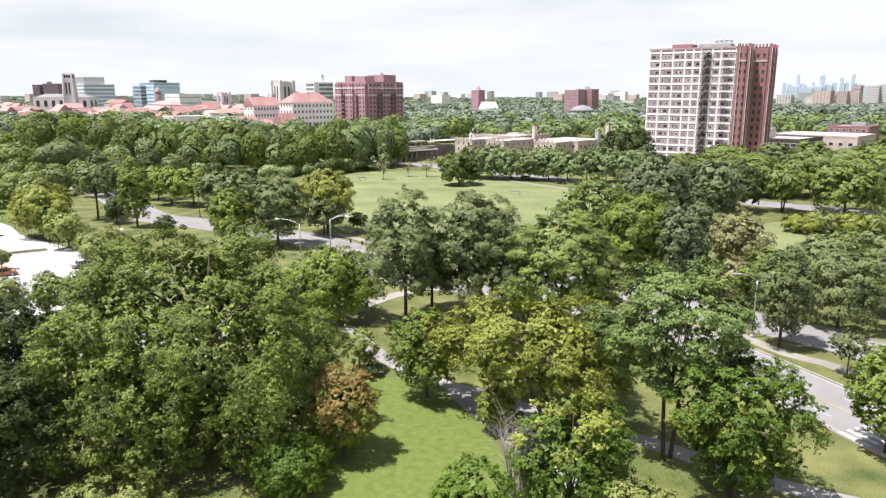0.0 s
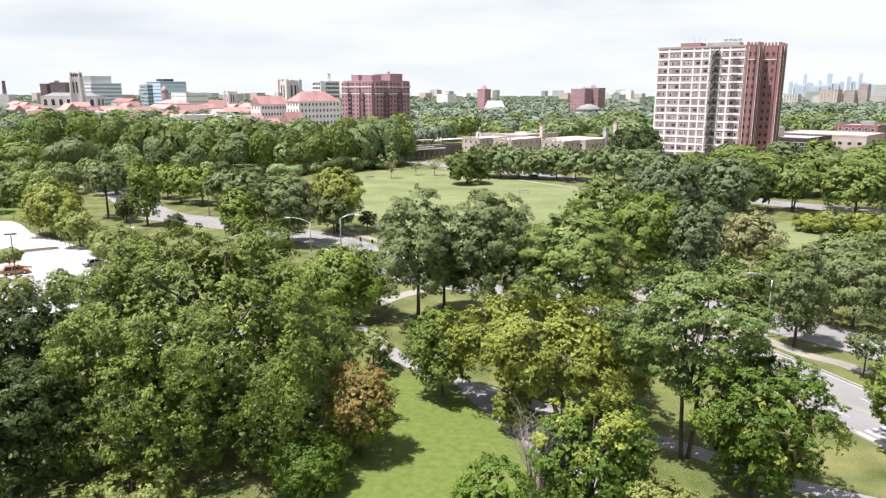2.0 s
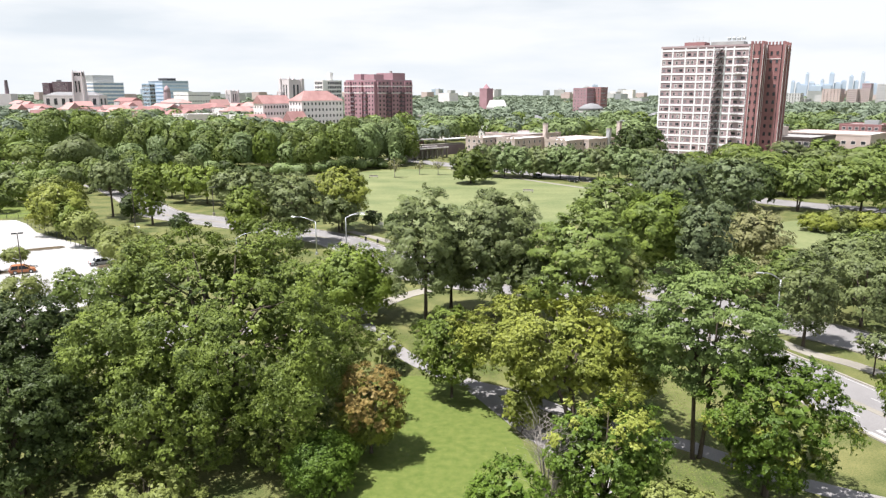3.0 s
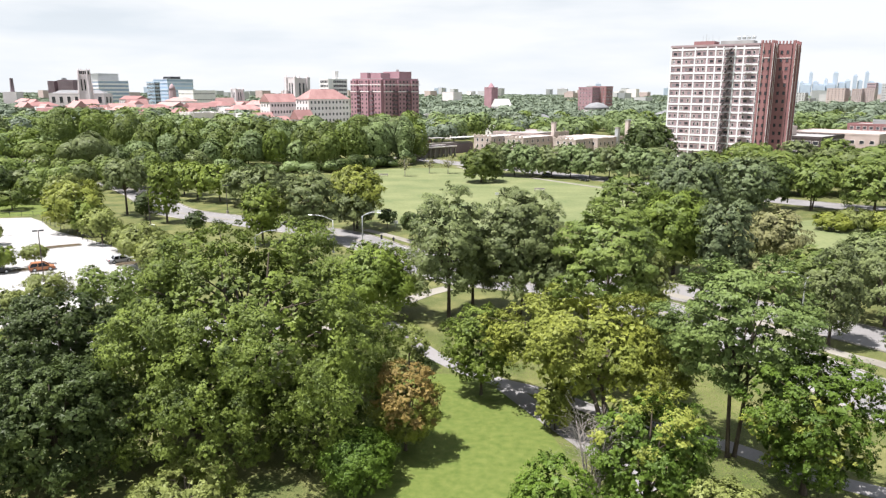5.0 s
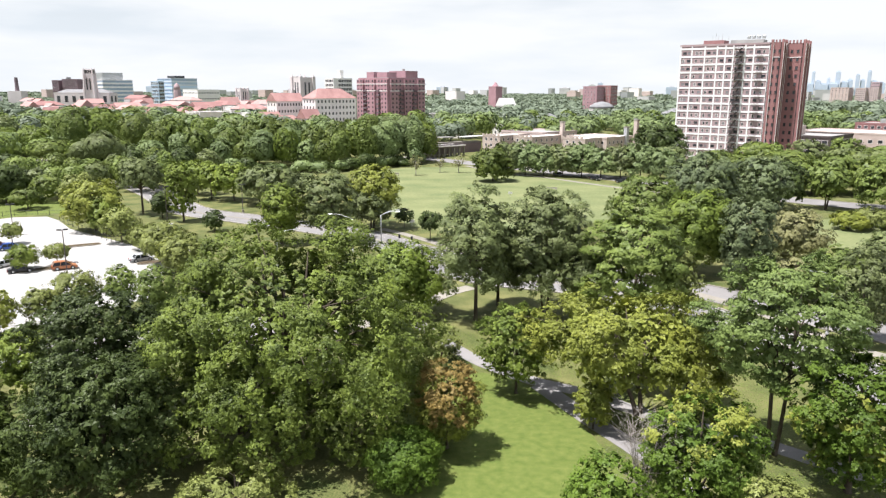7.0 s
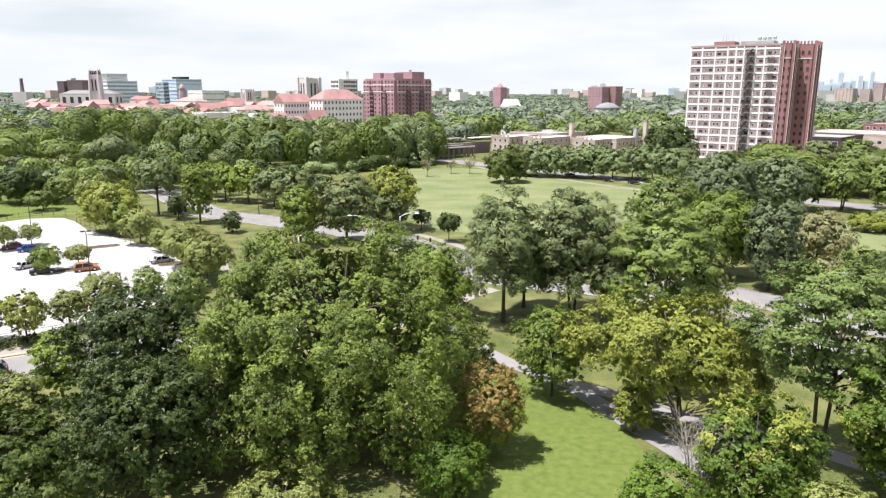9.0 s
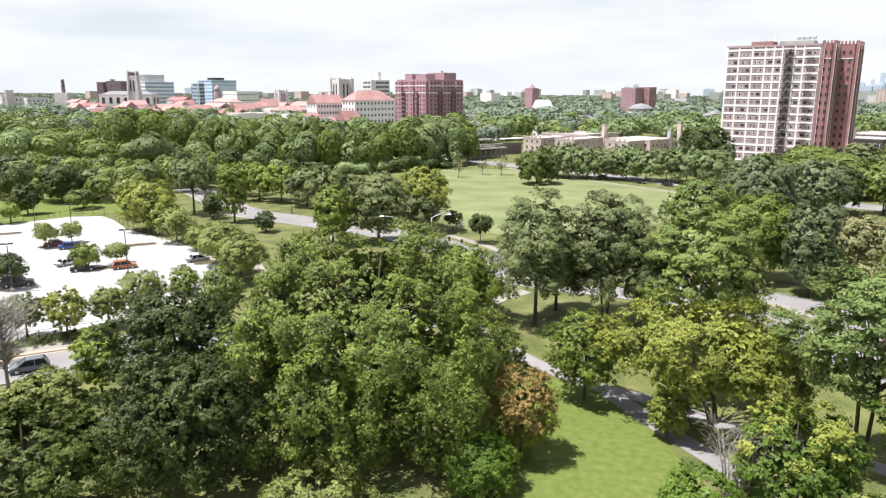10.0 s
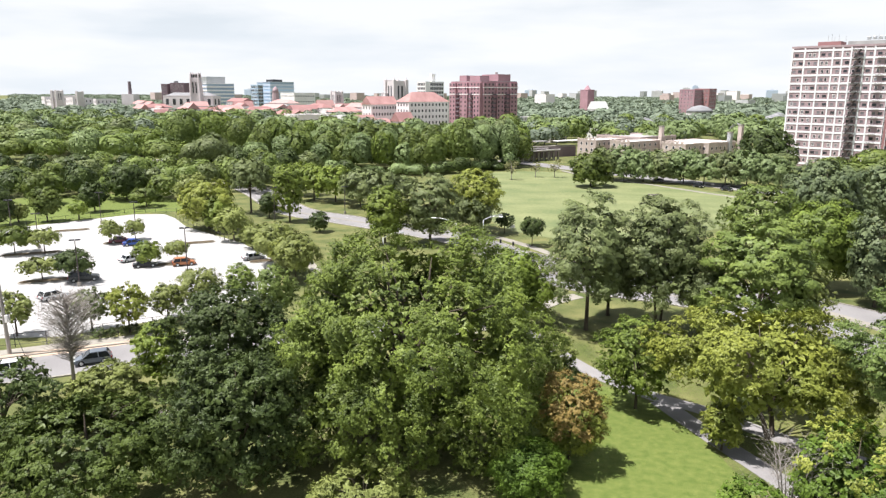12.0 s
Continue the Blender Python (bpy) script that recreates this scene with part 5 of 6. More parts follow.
block("lift_tower", "white windowless lift tower", "tower", -143.5, 712, 4, 4, 48, WHITE_PAINT, 0, 0, 0)

# hospital and laboratory blocks on the left skyline
block("brick_block", "purple-brown brick research block", "office block", -577, 945, 9, 14, 40.5, PURPLE_BRICK, 7, 3, 0, (1.1, 3.2), rot=0)
drum_block = block("brick_block", "purple-brown brick research block with ribbed front", "office block", -565, 948, 21, 16, 42.0, PURPLE_BRICK, 8, 9, 0, (0.9, 3.6), rot=0)
part("penthouse", tube([(6, 6, 41.9), (6, 6, 45.2)], [3.2, 3.0], 14), SLATE, drum_block)
def banded(name, label, x, y, w, d, levels, fh, wall, glass):
    ox, oy = corner_block(x, y, w)
    ob = thing(name, ox, oy, 0, GRID, label, "hospital")
    for k, (a, b) in enumerate(levels):
        z = k * fh
        part("floor_band", box(a, b, 0, d, z, z + fh * 0.45), wall, ob)
        part("window_band", box(a + 0.4, b - 0.4, 0.4, d - 0.4, z + fh * 0.45, z + fh), glass, ob)
    a, b = levels[-1]
    part("roof", box(a, b, 0, d, len(levels) * fh, len(levels) * fh + 0.8), wall, ob)
    return ob


banded("hospital", "white hospital block with long glass bands", -529, 985, 60, 42, [(14, 60)] * 3 + [(8, 60)] * 5, 5.2, WHITE_PAINT, SLATE_GLASS)
block("roof_plant", "pale grey metal plant room", "building", -532, 992, 34, 28, 51.5, STEEL, 0, 0, 0)
banded("clinic", "blue glass hospital block with white fins", -431, 985, 46, 38, [(0, 46)] * 9, 4.9, PALE_PANEL, BLUE_GLASS)
block("clinic_wing", "pale glass hospital wing", "hospital", -444, 972, 24, 8, 40, BLUE_GLASS, 8, 6, 3, (2.6, 3.2), frame_mat=WHITE_PAINT)
block("roof_plant", "dark rooftop plant room", "building", -432, 1000, 24, 14, 47.6, DARK_METAL, 0, 0, 0)
block("long_white_hall", "long pale low building with grey roof", "building", -356, 885, 40, 30, 29, WHITE_PAINT, 4, 10, 8, (2.2, 1.6), "flat", ROOF_GREY)
turret = thing("domed_turret", -346, 800, 0, 0, "small brown stone turret with rounded dome", "tower")
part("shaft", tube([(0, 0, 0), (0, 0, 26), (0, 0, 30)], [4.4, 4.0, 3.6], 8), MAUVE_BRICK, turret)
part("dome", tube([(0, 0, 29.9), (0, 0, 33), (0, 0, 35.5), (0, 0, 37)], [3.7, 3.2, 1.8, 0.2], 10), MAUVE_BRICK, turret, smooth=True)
stone_tower(-270, 790, 9, 31, "battlemented grey stone tower")

# red-roofed campus quadrangles
q_rng = np.random.default_rng(21)
for k, (qx, qy, qw, qd, qh) in enumerate(((-500, 770, 30, 14, 13), (-470, 720, 26, 13, 13), (-452, 700, 15, 30, 14), (-520, 800, 34, 14, 16), (-395, 690, 40, 14, 13), (-372, 668, 14, 34, 12), (-350, 680, 36, 14, 13), (-330, 640, 34, 14, 12), (-312, 650, 13, 30, 13), (-290, 668, 40, 14, 15),
                                          (-280, 620, 30, 13, 12), (-262, 640, 14, 32, 15), (-240, 655, 36, 14, 16), (-232, 560, 34, 13, 12), (-210, 600, 13, 30, 14), (-190, 640, 40, 14, 17), (-183, 570, 26, 12, 11), (-160, 560, 12, 24, 12), (-300, 720, 44, 14, 19), (-360, 740, 44, 14, 20))):
    block("campus_hall", "stone campus hall with red tile roof", "hall", qx, qy, qw, qd, qh, STONE if k % 3 else PALE_STONE, 3, max(2, qw // 5), max(2, qd // 5), (1.4, 2.2), "gable" if k % 2 else "hip", rise=3.8, group="campus halls")
# smaller houses and gables between the quadrangles
for k in range(40):
    qy = 545 + 250 * q_rng.random()
    qx = qy * (-0.66 + 0.46 * q_rng.random())
    long = q_rng.random() < 0.5
    qw, qd = (16 + 12 * q_rng.random(), 9 + 3 * q_rng.random()) if long else (8 + 3 * q_rng.random(), 14 + 12 * q_rng.random())
    block("campus_house", "small stone campus house with red roof" if k % 4 in (1, 2) else "flat-roofed pale campus building", "house", qx, qy, qw, qd, 8 + 0.012 * (qy - 500) + 6 * q_rng.random(), (STONE, PALE_STONE, PALE_STONE, WHITE_PAINT)[k % 4], 2, max(2, int(qw / 5)), max(2, int(qd / 5)), (1.4, 2.0), ("flat", "gable", "gable", "flat")[k % 4], (ROOF_GREY, None, None, ROOF_WHITE)[k % 4], rise=3.5 + 3 * q_rng.random(), group="campus halls")
for k, (qx, qy, qw, qd, qh) in enumerate(((-700, 900, 24, 18, 24), (-676, 880, 20, 30, 21), (-655, 860, 30, 14, 22), (-628, 870, 16, 26, 20), (-735, 920, 40, 16, 18), (-760, 940, 26, 18, 22))):
    block("gothic_hall", "grey limestone gothic hall", "hall", qx, qy, qw, qd, qh, PALE_STONE, 3, max(2, qw // 5), max(2, qd // 5), (1.6, 3.0), "flat", group="campus halls")
stone_tower(-692, 870, 8, 31, "square grey stone gothic twin tower")
stone_tower(-680, 862, 8, 31, "square grey stone gothic twin tower")
stone_tower(-640, 850, 7, 30, "slim grey stone gothic turret", False)
chimney = thing("smokestack", -600, 905, 0, 0, "tall dark brick smokestack", "chimney")
part("shaft", tube([(0, 0, 0), (0, 0, 25), (0, 0, 44)], [3.2, 2.6, 1.9], 12), DARK_BRICK, chimney)
part("plinth", box(-9, 9, -7, 7, 0, 27), STONE, chimney)

# low flats beside the avenue
for k, (fx, fy, fw, fd) in enumerate(((-2, 336, 11, 22), (12.5, 328, 11, 26), (35, 318, 12, 26))):
    flat = block("low_flats", "tan brick three-storey flats with battlements", "flats", fx + 5, fy, fw, fd, 9.0, TAN_BRICK, 3, 3, 6, (1.3, 1.5), "flat", ROOF_WHITE, group="low flats", parapet=0.5)
    for j in range(5):
        part("merlon", box(j * 2.4, 1.1 + j * 2.4, -0.2, 0.2, 9.4, 10.1), TAN_BRICK, flat)
block("low_flats", "long low building with white roof", "flats", 51, 326, 22, 22, 9.2, TAN_BRICK, 2, 7, 6, (1.4, 1.5), "flat", ROOF_WHITE, parapet=0.4)
block("low_flats", "brick flats with grey gravel roof", "flats", 24, 352, 26, 30, 9.6, PINK_BRICK, 3, 6, 6, (1.3, 1.5), "flat", ROOF_GREY, parapet=0.6)
for cx, cy, ch, cm in ((33, 345, 16.0, TAN_BRICK), (68, 345, 17.0, TAN_BRICK), (62, 338, 14.0, STEEL)):
    stack = thing("chimney", cx, cy, 0, GRID, "square brick boiler chimney", "chimney")
    part("shaft", box(-0.9, 0.9, -0.9, 0.9, 0, ch, 0.06), cm, stack)
    part("cap", box(-1.05, 1.05, -1.05, 1.05, ch - 0.6, ch), CONCRETE, stack)

# flat modern buildings right of the tower
block("modern_hall", "grey-green flat modern hall with dark glass", "building", 152, 330, 24, 34, 9.8, RUST, 2, 7, 9, (2.6, 2.0), "flat", ROOF_GREY)
block("modern_hall", "pale upper storey of modern hall", "building", 146, 350, 12, 10, 13.6, TAN_BRICK, 0, 0, 0)
block("modern_hall", "long low white-roofed hall", "building", 205, 380, 44, 36, 8.4, PINK_BRICK, 1, 9, 7, (2.4, 2.0), "flat", ROOF_WHITE)
block("brick_school", "low red brick school building", "school", 232, 420, 22, 26, 11.8, BRICK, 3, 6, 6, (2.0, 1.8), "flat", ROOF_GREY)
block("roof_plant", "pale metal plant room", "building", 232, 424, 7, 8, 14.0, STEEL, 0, 0, 0)

# distant blocks
block("brick_flats", "distant red brick apartment block", "apartment building", 123, 800, 18, 22, 34, DORM_BRICK, 9, 4, 6, (1.8, 1.8))
block("brick_flats", "distant red brick apartment block", "apartment building", 139, 806, 18, 14, 35, BRICK, 9, 4, 4, (1.8, 1.8))
dome_hall = thing("domed_hall", 112, 700, 0, 0, "low round hall with grey dome", "hall")
part("drum", tube([(0, 0, 0), (0, 0, 14)], [12, 12], 20), PALE_STONE, dome_hall)
part("dome", tube([(0, 0, 13.9), (0, 0, 16), (0, 0, 18.5), (0, 0, 20)], [12.6, 11, 7, 0.6], 20), SLATE, dome_hall, smooth=True)
church = block("church_tower", "distant brown brick church tower", "church", 15, 900, 12, 12, 34, DORM_BRICK, 0, 0, 0)
part("spire", tube([(6, 6, 34), (6, 6, 40)], [5, 0.4], 8), DORM_BRICK, church)
block("church_hall", "distant brick church with pale gable", "church", 22, 860, 10, 26, 12, PALE_STONE, 0, 0, 0, roof="gable", roof_mat=ROOF_WHITE, rise=9)

# ---- the far city ----
s_rng = np.random.default_rng(31)
# pink and pale masonry instead of tan: haze carried by the wall colour
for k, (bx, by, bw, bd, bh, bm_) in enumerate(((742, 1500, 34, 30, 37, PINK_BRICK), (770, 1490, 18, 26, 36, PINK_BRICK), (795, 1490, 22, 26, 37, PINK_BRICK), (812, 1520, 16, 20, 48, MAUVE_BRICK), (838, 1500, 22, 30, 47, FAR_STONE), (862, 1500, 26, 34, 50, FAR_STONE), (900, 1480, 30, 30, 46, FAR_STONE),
                                              (690, 1560, 30, 20, 28, FAR_STONE), (655, 1600, 26, 20, 26, PINK_BRICK))):
    block("far_apartments", "distant pale apartment block", "apartment building", bx, by, bw, bd, bh, bm_, 9, 5, 5, (2.6, 1.8), group="distant blocks")
for k in range(84):
    px = -0.62 + 1.22 * s_rng.random()
    by = 1500 + 2600 * s_rng.random()
    bh = 15 + 18 * s_rng.random() ** 2 + 0.006 * (by - 1500)
    block("far_block", "distant pale city building", "building", px * by, by, 18 + 30 * s_rng.random(), 20 + 24 * s_rng.random(), bh, (FAR_STONE, PALE_STONE, STEEL, PINK_BRICK)[k % 4], 0, 0, 0, group="distant blocks")
# towers of the downtown skyline
for k, (a, h, w) in enumerate(((0.4735, 116, 20), (0.4805, 104, 22), (0.4915, 178, 17), (0.4985, 108, 30), (0.5120, 128, 18), (0.5240, 180, 26), (0.5330, 102, 40), (0.5405, 120, 30), (0.5500, 158, 22), (0.5570, 118, 26), (0.5650, 186, 20), (0.5720, 108, 36), (0.5810, 96, 46), (0.4870, 88, 50), (0.5050, 84, 60), (0.5190, 90, 50))):
    sk = thing("skyscraper", (a - 0.042) * 4500, 4500, 0, -27, "haze-blue skyscraper far away", "skyscraper", "downtown skyline")
    h, w = 30 + (h - 30) * 0.76, w
    part("shaft", box(-w / 2, w / 2, -w / 2, w / 2, 0, h, 0.8), HAZE_BLUE, sk)
    part("crown_step", box(-w * 0.3, w * 0.3, -w * 0.3, w * 0.3, h - 0.5, h + 6), HAZE_BLUE, sk)
for k, (a, h, w) in enumerate(((0.155, 62, 40), (0.166, 74, 30), (0.172, 54, 50), (0.262, 50, 60), (0.285, 46, 50), (0.31, 54, 40), (0.118, 44, 60), (-0.05, 46, 60), (0.02, 42, 50), (-0.46, 46, 50))):
    sk = thing("far_tower", a * 4400, 4400, 0, -12, "pale hazy tower on the horizon", "tower", "distant blocks")
    part("shaft", box(-w / 2, w / 2, -w / 2, w / 2, 0, h, 0.8), HAZE_BLUE if k % 2 else FAR_STONE, sk)
    part("roof_box", box(-w * 0.2, w * 0.2, -w * 0.2, w * 0.2, h, h + 5), FAR_STONE, sk)
# houses among the trees
for k, (hx, hy, hm) in enumerate(((-40, 420, BRICK), (-20, 455, PALE_STONE), (10, 440, WHITE_PAINT), (45, 520, TAN_BRICK), (25, 470, PINK_BRICK), (100, 480, TAN_BRICK), (80, 560, PALE_STONE), (150, 600, TAN_BRICK), (60, 640, PINK_BRICK), (-10, 600, DORM_BRICK), (-50, 640, PALE_STONE), (180, 690, FAR_STONE), (230, 760, TAN_BRICK), (120, 620, WHITE_PAINT))):
    block("terrace_house", "house roof among the trees", "house", hx, hy, 9 + k % 4, 13 + 2 * (k % 3), 7 + k % 4, hm, 3, 3, 4, (1.2, 1.5), ("flat", "gable", "flat", "hip")[k % 4], (SLATE, SLATE, ROOF_GREY, SLATE)[k % 4], rise=4, group="houses")

# ---- railway ----
def viaduct(name, label, p0, p1, z, half, spans):
    a, b = Vector(p0), Vector(p1)
    L = (b - a).length
    ob = thing(name, a.x, a.y, 0, math.degrees(math.atan2(b.y - a.y, b.x - a.x)), label, "viaduct", "", "structure")
    part("deck", box(0, L, -half, half, z - 0.5, z), BALLAST, ob, "brown ballast between pale parapets")
    for y in (-half - 0.25, half - 0.05):
        part("parapet", box(0, L, y, y + 0.3, z - 0.2, z + 0.42, 0.03), PALE_STONE, ob)
    for k in range(spans + 1):
        for y in (-half * 0.7, 0, half * 0.7):
            part("pillar", box(L * k / spans - 0.35, L * k / spans + 0.35, y - 0.35, y + 0.35, -0.2, z - 0.9), CONCRETE, ob)
    for y in (-2.2, -0.75, 0.75, 2.2):
        part("rail", box(0, L, y - 0.05, y + 0.05, z, z + 0.16), RUST, ob)
    return ob


viaduct("viaduct_1", "pale concrete railway viaduct at the wood's edge", (-180, 229.5), (-140, 257), 5.2, 4.5, 7)
viaduct("viaduct_2", "concrete railway trestle over the street", (-36, 321), (-16, 340), 4.8, 4.0, 9)
station = thing("station", -32, 331, 0, 43, "low railway platforms with shelter roofs", "station")
part("platform", box(0, 40, 5, 8, 4.4, 5.4), CONCRETE, station)
for x0, x1, y0 in ((2, 10, 5), (16, 24, 9), (28, 44, 6)):
    part("shelter_roof", box(x0, x1, y0 - 2, y0 + 2, 7.4, 7.8, 0.05), ROOF_GREY if y0 != 6 else ROOF_WHITE, station)
    for s in (x0 + 0.6, x1 - 0.6):
        part("post", box(s - 0.12, s + 0.12, y0 - 0.12, y0 + 0.12, 0, 7.4), DARK_METAL, station)
part("retaining_wall", box(-4, 40, 4.2, 4.9, -0.2, 4.6), DARK_BRICK, station)

# ---- parked cars ----
def paint(name, c, rough=0.3):
    return surface(name, tuple(k * 0.9 for k in c), c, rough, 0.6, 6.0, 0.0, spec=0.6)


PAINT = {"orange": paint("orange_car_paint", (0.42, 0.165, 0.072)), "dark": paint("dark_green_grey_car_paint", (0.035, 0.042, 0.045)), "grey": paint("grey_car_paint", (0.13, 0.15, 0.18)), "white": paint("white_car_paint", (0.70, 0.71, 0.73)), "black": paint("black_car_paint", (0.015, 0.015, 0.018)),
         "blue": paint("blue_car_paint", (0.03, 0.08, 0.33)), "red": paint("dark_red_car_paint", (0.16, 0.03, 0.05)), "silver": paint("silver_car_paint", (0.50, 0.51, 0.53))}


def car(x, y, heading, colour, label, shape="suv"):
    ob = thing("car", x, y, 0.035, heading, label, "car", "parked cars")
    L, W, H, hood, tail = {"suv": (4.05, 0.86, 1.52, 1.05, 0.10), "sedan": (4.2, 0.85, 1.38, 1.05, 0.70), "van": (4.75, 0.92, 1.72, 1.35, 0.10), "coupe": (4.1, 0.84, 1.34, 1.20, 0.6)}[shape]
    f, r, belt = L / 2, -L / 2, H * 0.58
    col = PAINT[colour]
    body = part("body", slab_profile([(r, 0.32), (r, belt * 0.9), (r + 0.12, belt), (f - hood, belt), (f - 0.45, belt - 0.10), (f - 0.05, belt - 0.28), (f, 0.50), (f - 0.05, 0.30)], W, 0.05, 0.07), col, ob)
    a, b = r + tail, f - hood + 0.15
    part("window_band", slab_profile([(a, belt - 0.04), (a + 0.34, H - 0.06), (b - 0.85, H - 0.06), (b, belt - 0.04)], W - 0.04, 0.16, 0.03), CAR_GLASS, ob)
    part("roof", slab_profile([(a + 0.32, H - 0.09), (a + 0.55, H), (b - 1.15, H), (b - 0.80, H - 0.09)], W - 0.17, 0.05, 0.03), col, ob)
    for s in (-1, 1):
        for x0, x1 in ((a + 0.02, a + 0.36), (b - 0.02, b - 0.85), ((a + b) / 2 - 0.25, (a + b) / 2 - 0.2)):
            part("pillar", tube([(x0, s * (W - 0.035), belt - 0.02), (x1, s * (W - 0.19), H - 0.05)], [0.055, 0.05], 5), col, ob)
        part("headlight", box(f - 0.22, f + 0.01, s * (W - 0.3) - 0.18, s * (W - 0.3) + 0.18, belt - 0.34, belt - 0.16, 0.03), LAMP_GLASS, ob)
        part("tail_light", box(r - 0.01, r + 0.12, s * (W - 0.2) - 0.12, s * (W - 0.2) + 0.12, belt - 0.36, belt - 0.05, 0.02), RED_LENS, ob)
        part("mirror", box(b - 0.16, b + 0.02, s * (W + 0.1) - 0.09, s * (W + 0.1) + 0.09, belt - 0.02, belt + 0.14, 0.03), col, ob)
        for wx in (f - 0.85, r + 0.85):
            wheel = part("wheel", tube([(0, -0.11, 0), (0, -0.09, 0), (0, 0.09, 0), (0, 0.11, 0)], [0.28, 0.34, 0.34, 0.28], 16), RUBBER, ob, "black tyre", True, pose(wx, s * (W - 0.10), 0.34))
            part("rim", tube([(0, s * 0.10, 0), (0, s * 0.125, 0)], [0.21, 0.19], 12), STEEL, wheel, "silver rim")
    part("bumper", box(r - 0.06, r + 0.06, -W + 0.1, W - 0.1, 0.34, 0.56, 0.03), DARK_METAL, ob)
    part("number_plate", box(f - 0.005, f + 0.012, -0.26, 0.26, 0.40, 0.52), WHITE_PAINT, ob)
    return ob


car(-78.6, 114.4, 34, "orange", "bright orange estate car parked in the open lot")
car(-89.4, 101.6, 34, "dark", "dark grey-green pickup truck with long cab", "van")
car(-68.2, 121.0, 42, "silver", "silver saloon parked near the lot's edge", "sedan")
car(-90.0, 115.6, 62, "white", "white car with dark windscreen", "coupe")
car(-84.8, 112.0, 34, "black", "black car in the shade of a small tree", "coupe")
car(-101.9, 130.2, 34, "red", "dark red saloon beside a blue car", "sedan")
car(-97.6, 128.3, 34, "blue", "bright blue saloon car", "sedan")
car(-87.0, 91.2, 66, "white", "white minivan half hidden by trees")
car(-64.5, 68.9, 215, "grey", "grey-blue estate car parked at the kerb")
car(-72.0, 64.2, 215, "white", "white car parked at the kerb behind branches")
car(33.4, 246.0, -46, "black", "black car under the avenue trees")
car(41.0, 239.0, -46, "black", "dark car parked on the avenue", "sedan")
car(22.0, 258.5, -46, "grey", "grey car parked on the avenue", "sedan")


# ---- lamps, poles and signs ----
def street_lamp(x, y, h, arms, label, reach=3.6):
    """A tapered pole with curved arms, each ending in a lamp head."""
    ob = thing("street_lamp", x, y, 0, 0, label, "street lamp", "street lamps")
    part("base", tube([(0, 0, 0), (0, 0, 0.35), (0, 0, 0.5)], [0.28, 0.26, 0.16], 10), STEEL, ob)
    part("pole", tube([(0, 0, 0.4), (0, 0, h * 0.5), (0, 0, h - 0.8)], [0.14, 0.11, 0.08], 8), STEEL, ob, smooth=True)
    for deg in arms:
        c, s = math.cos(radians(deg)), math.sin(radians(deg))
        pts = [(c * reach * q, s * reach * q, h - 0.9 + 0.9 * math.sin(min(1.0, q * 1.25) * math.pi / 2)) for q in (0, 0.12, 0.28, 0.5, 0.75, 1.0)]
        arm = part("arm", tube(pts, [0.07, 0.065, 0.06, 0.055, 0.05, 0.045], 6), STEEL, ob, smooth=True)
        head = part("lamp_head", box(-0.2, 0.65, -0.17, 0.17, -0.12, 0.08, 0.05), STEEL, arm, m=pose(c * reach, s * reach, h, 0, 0, deg))
    return ob


street_lamp(-26.9, 138, 6.8, (-8, 24), "grey steel street lamp with two curved arms", 3.3)
street_lamp(-31.4, 131, 7.2, (172,), "grey steel street lamp with one curved arm", 4.2)
street_lamp(37.1, 87.4, 8.4, (10, 175), "grey steel lamp with arms to both sides", 2.4)
street_lamp(-42.4, 118, 6.6, (20,), "steel street lamp with one curved arm", 3.0)
street_lamp(57.5, 92, 9.0, (190,), "steel street lamp half hidden by leaves", 2.6)


def lot_lamp(x, y, h, turn=30):
    ob = thing("lot_lamp", x, y, 0, turn, "slim dark pole lamp of the car park", "street lamp", "car park lamps")
    part("footing", tube([(0, 0, 0), (0, 0, 0.7)], [0.32, 0.30], 10), CONCRETE, ob)
    part("pole", tube([(0, 0, 0.6), (0, 0, h)], [0.10, 0.07], 8), RUST, ob)
    for s in (-1, 1):
        part("lamp_head", box(s * 0.45 - 0.38, s * 0.45 + 0.38, -0.22, 0.22, h - 0.05, h + 0.16, 0.03), DARK_METAL, ob)


for lx, ly, lh in ((-73.9, 107.2, 8.4), (-87.9, 98.4, 7.6), (-119.5, 149.3, 7.4), (-105.8, 141.9, 6.6), (-128.1, 131.3, 8.0), (-114.4, 122.3, 7.0), (-66.8, 173.4, 7.0), (17.4, 268.6, 10.8), (-77.9, 154.3, 9.0)):
    lot_lamp(lx, ly, lh)
pole = thing("utility_pole", -76.2, 69.8, 0, 0, "weathered wooden utility pole with a white box", "pole")
part("post", tube([(0, 0, -0.2), (-0.3, 0, 11)], [0.24, 0.16], 9), WOOD, pole)
part("meter_box", box(0.12, 0.5, -0.25, 0.25, 4.0, 4.9, 0.03), WHITE_PAINT, pole, "white metal box")
part("stay_wire", tube([(-0.2, 0, 7), (2.6, -0.6, 0)], [0.03, 0.03], 4), DARK_METAL, pole)
for bx, by in ((-23.9, 144.1), (-21.1, 141.8)):
    can = thing("litter_bin", bx, by, 0, 0, "dark round litter bin beside the drive", "bin", "litter bins")
    part("drum", tube([(0, 0, 0), (0, 0, 0.7), (0, 0, 0.86)], [0.20, 0.22, 0.19], 12), DARK_METAL, can)
    part("lid", tube([(0, 0, 0.85), (0, 0, 0.95)], [0.21, 0.09], 12), DARK_METAL, can)
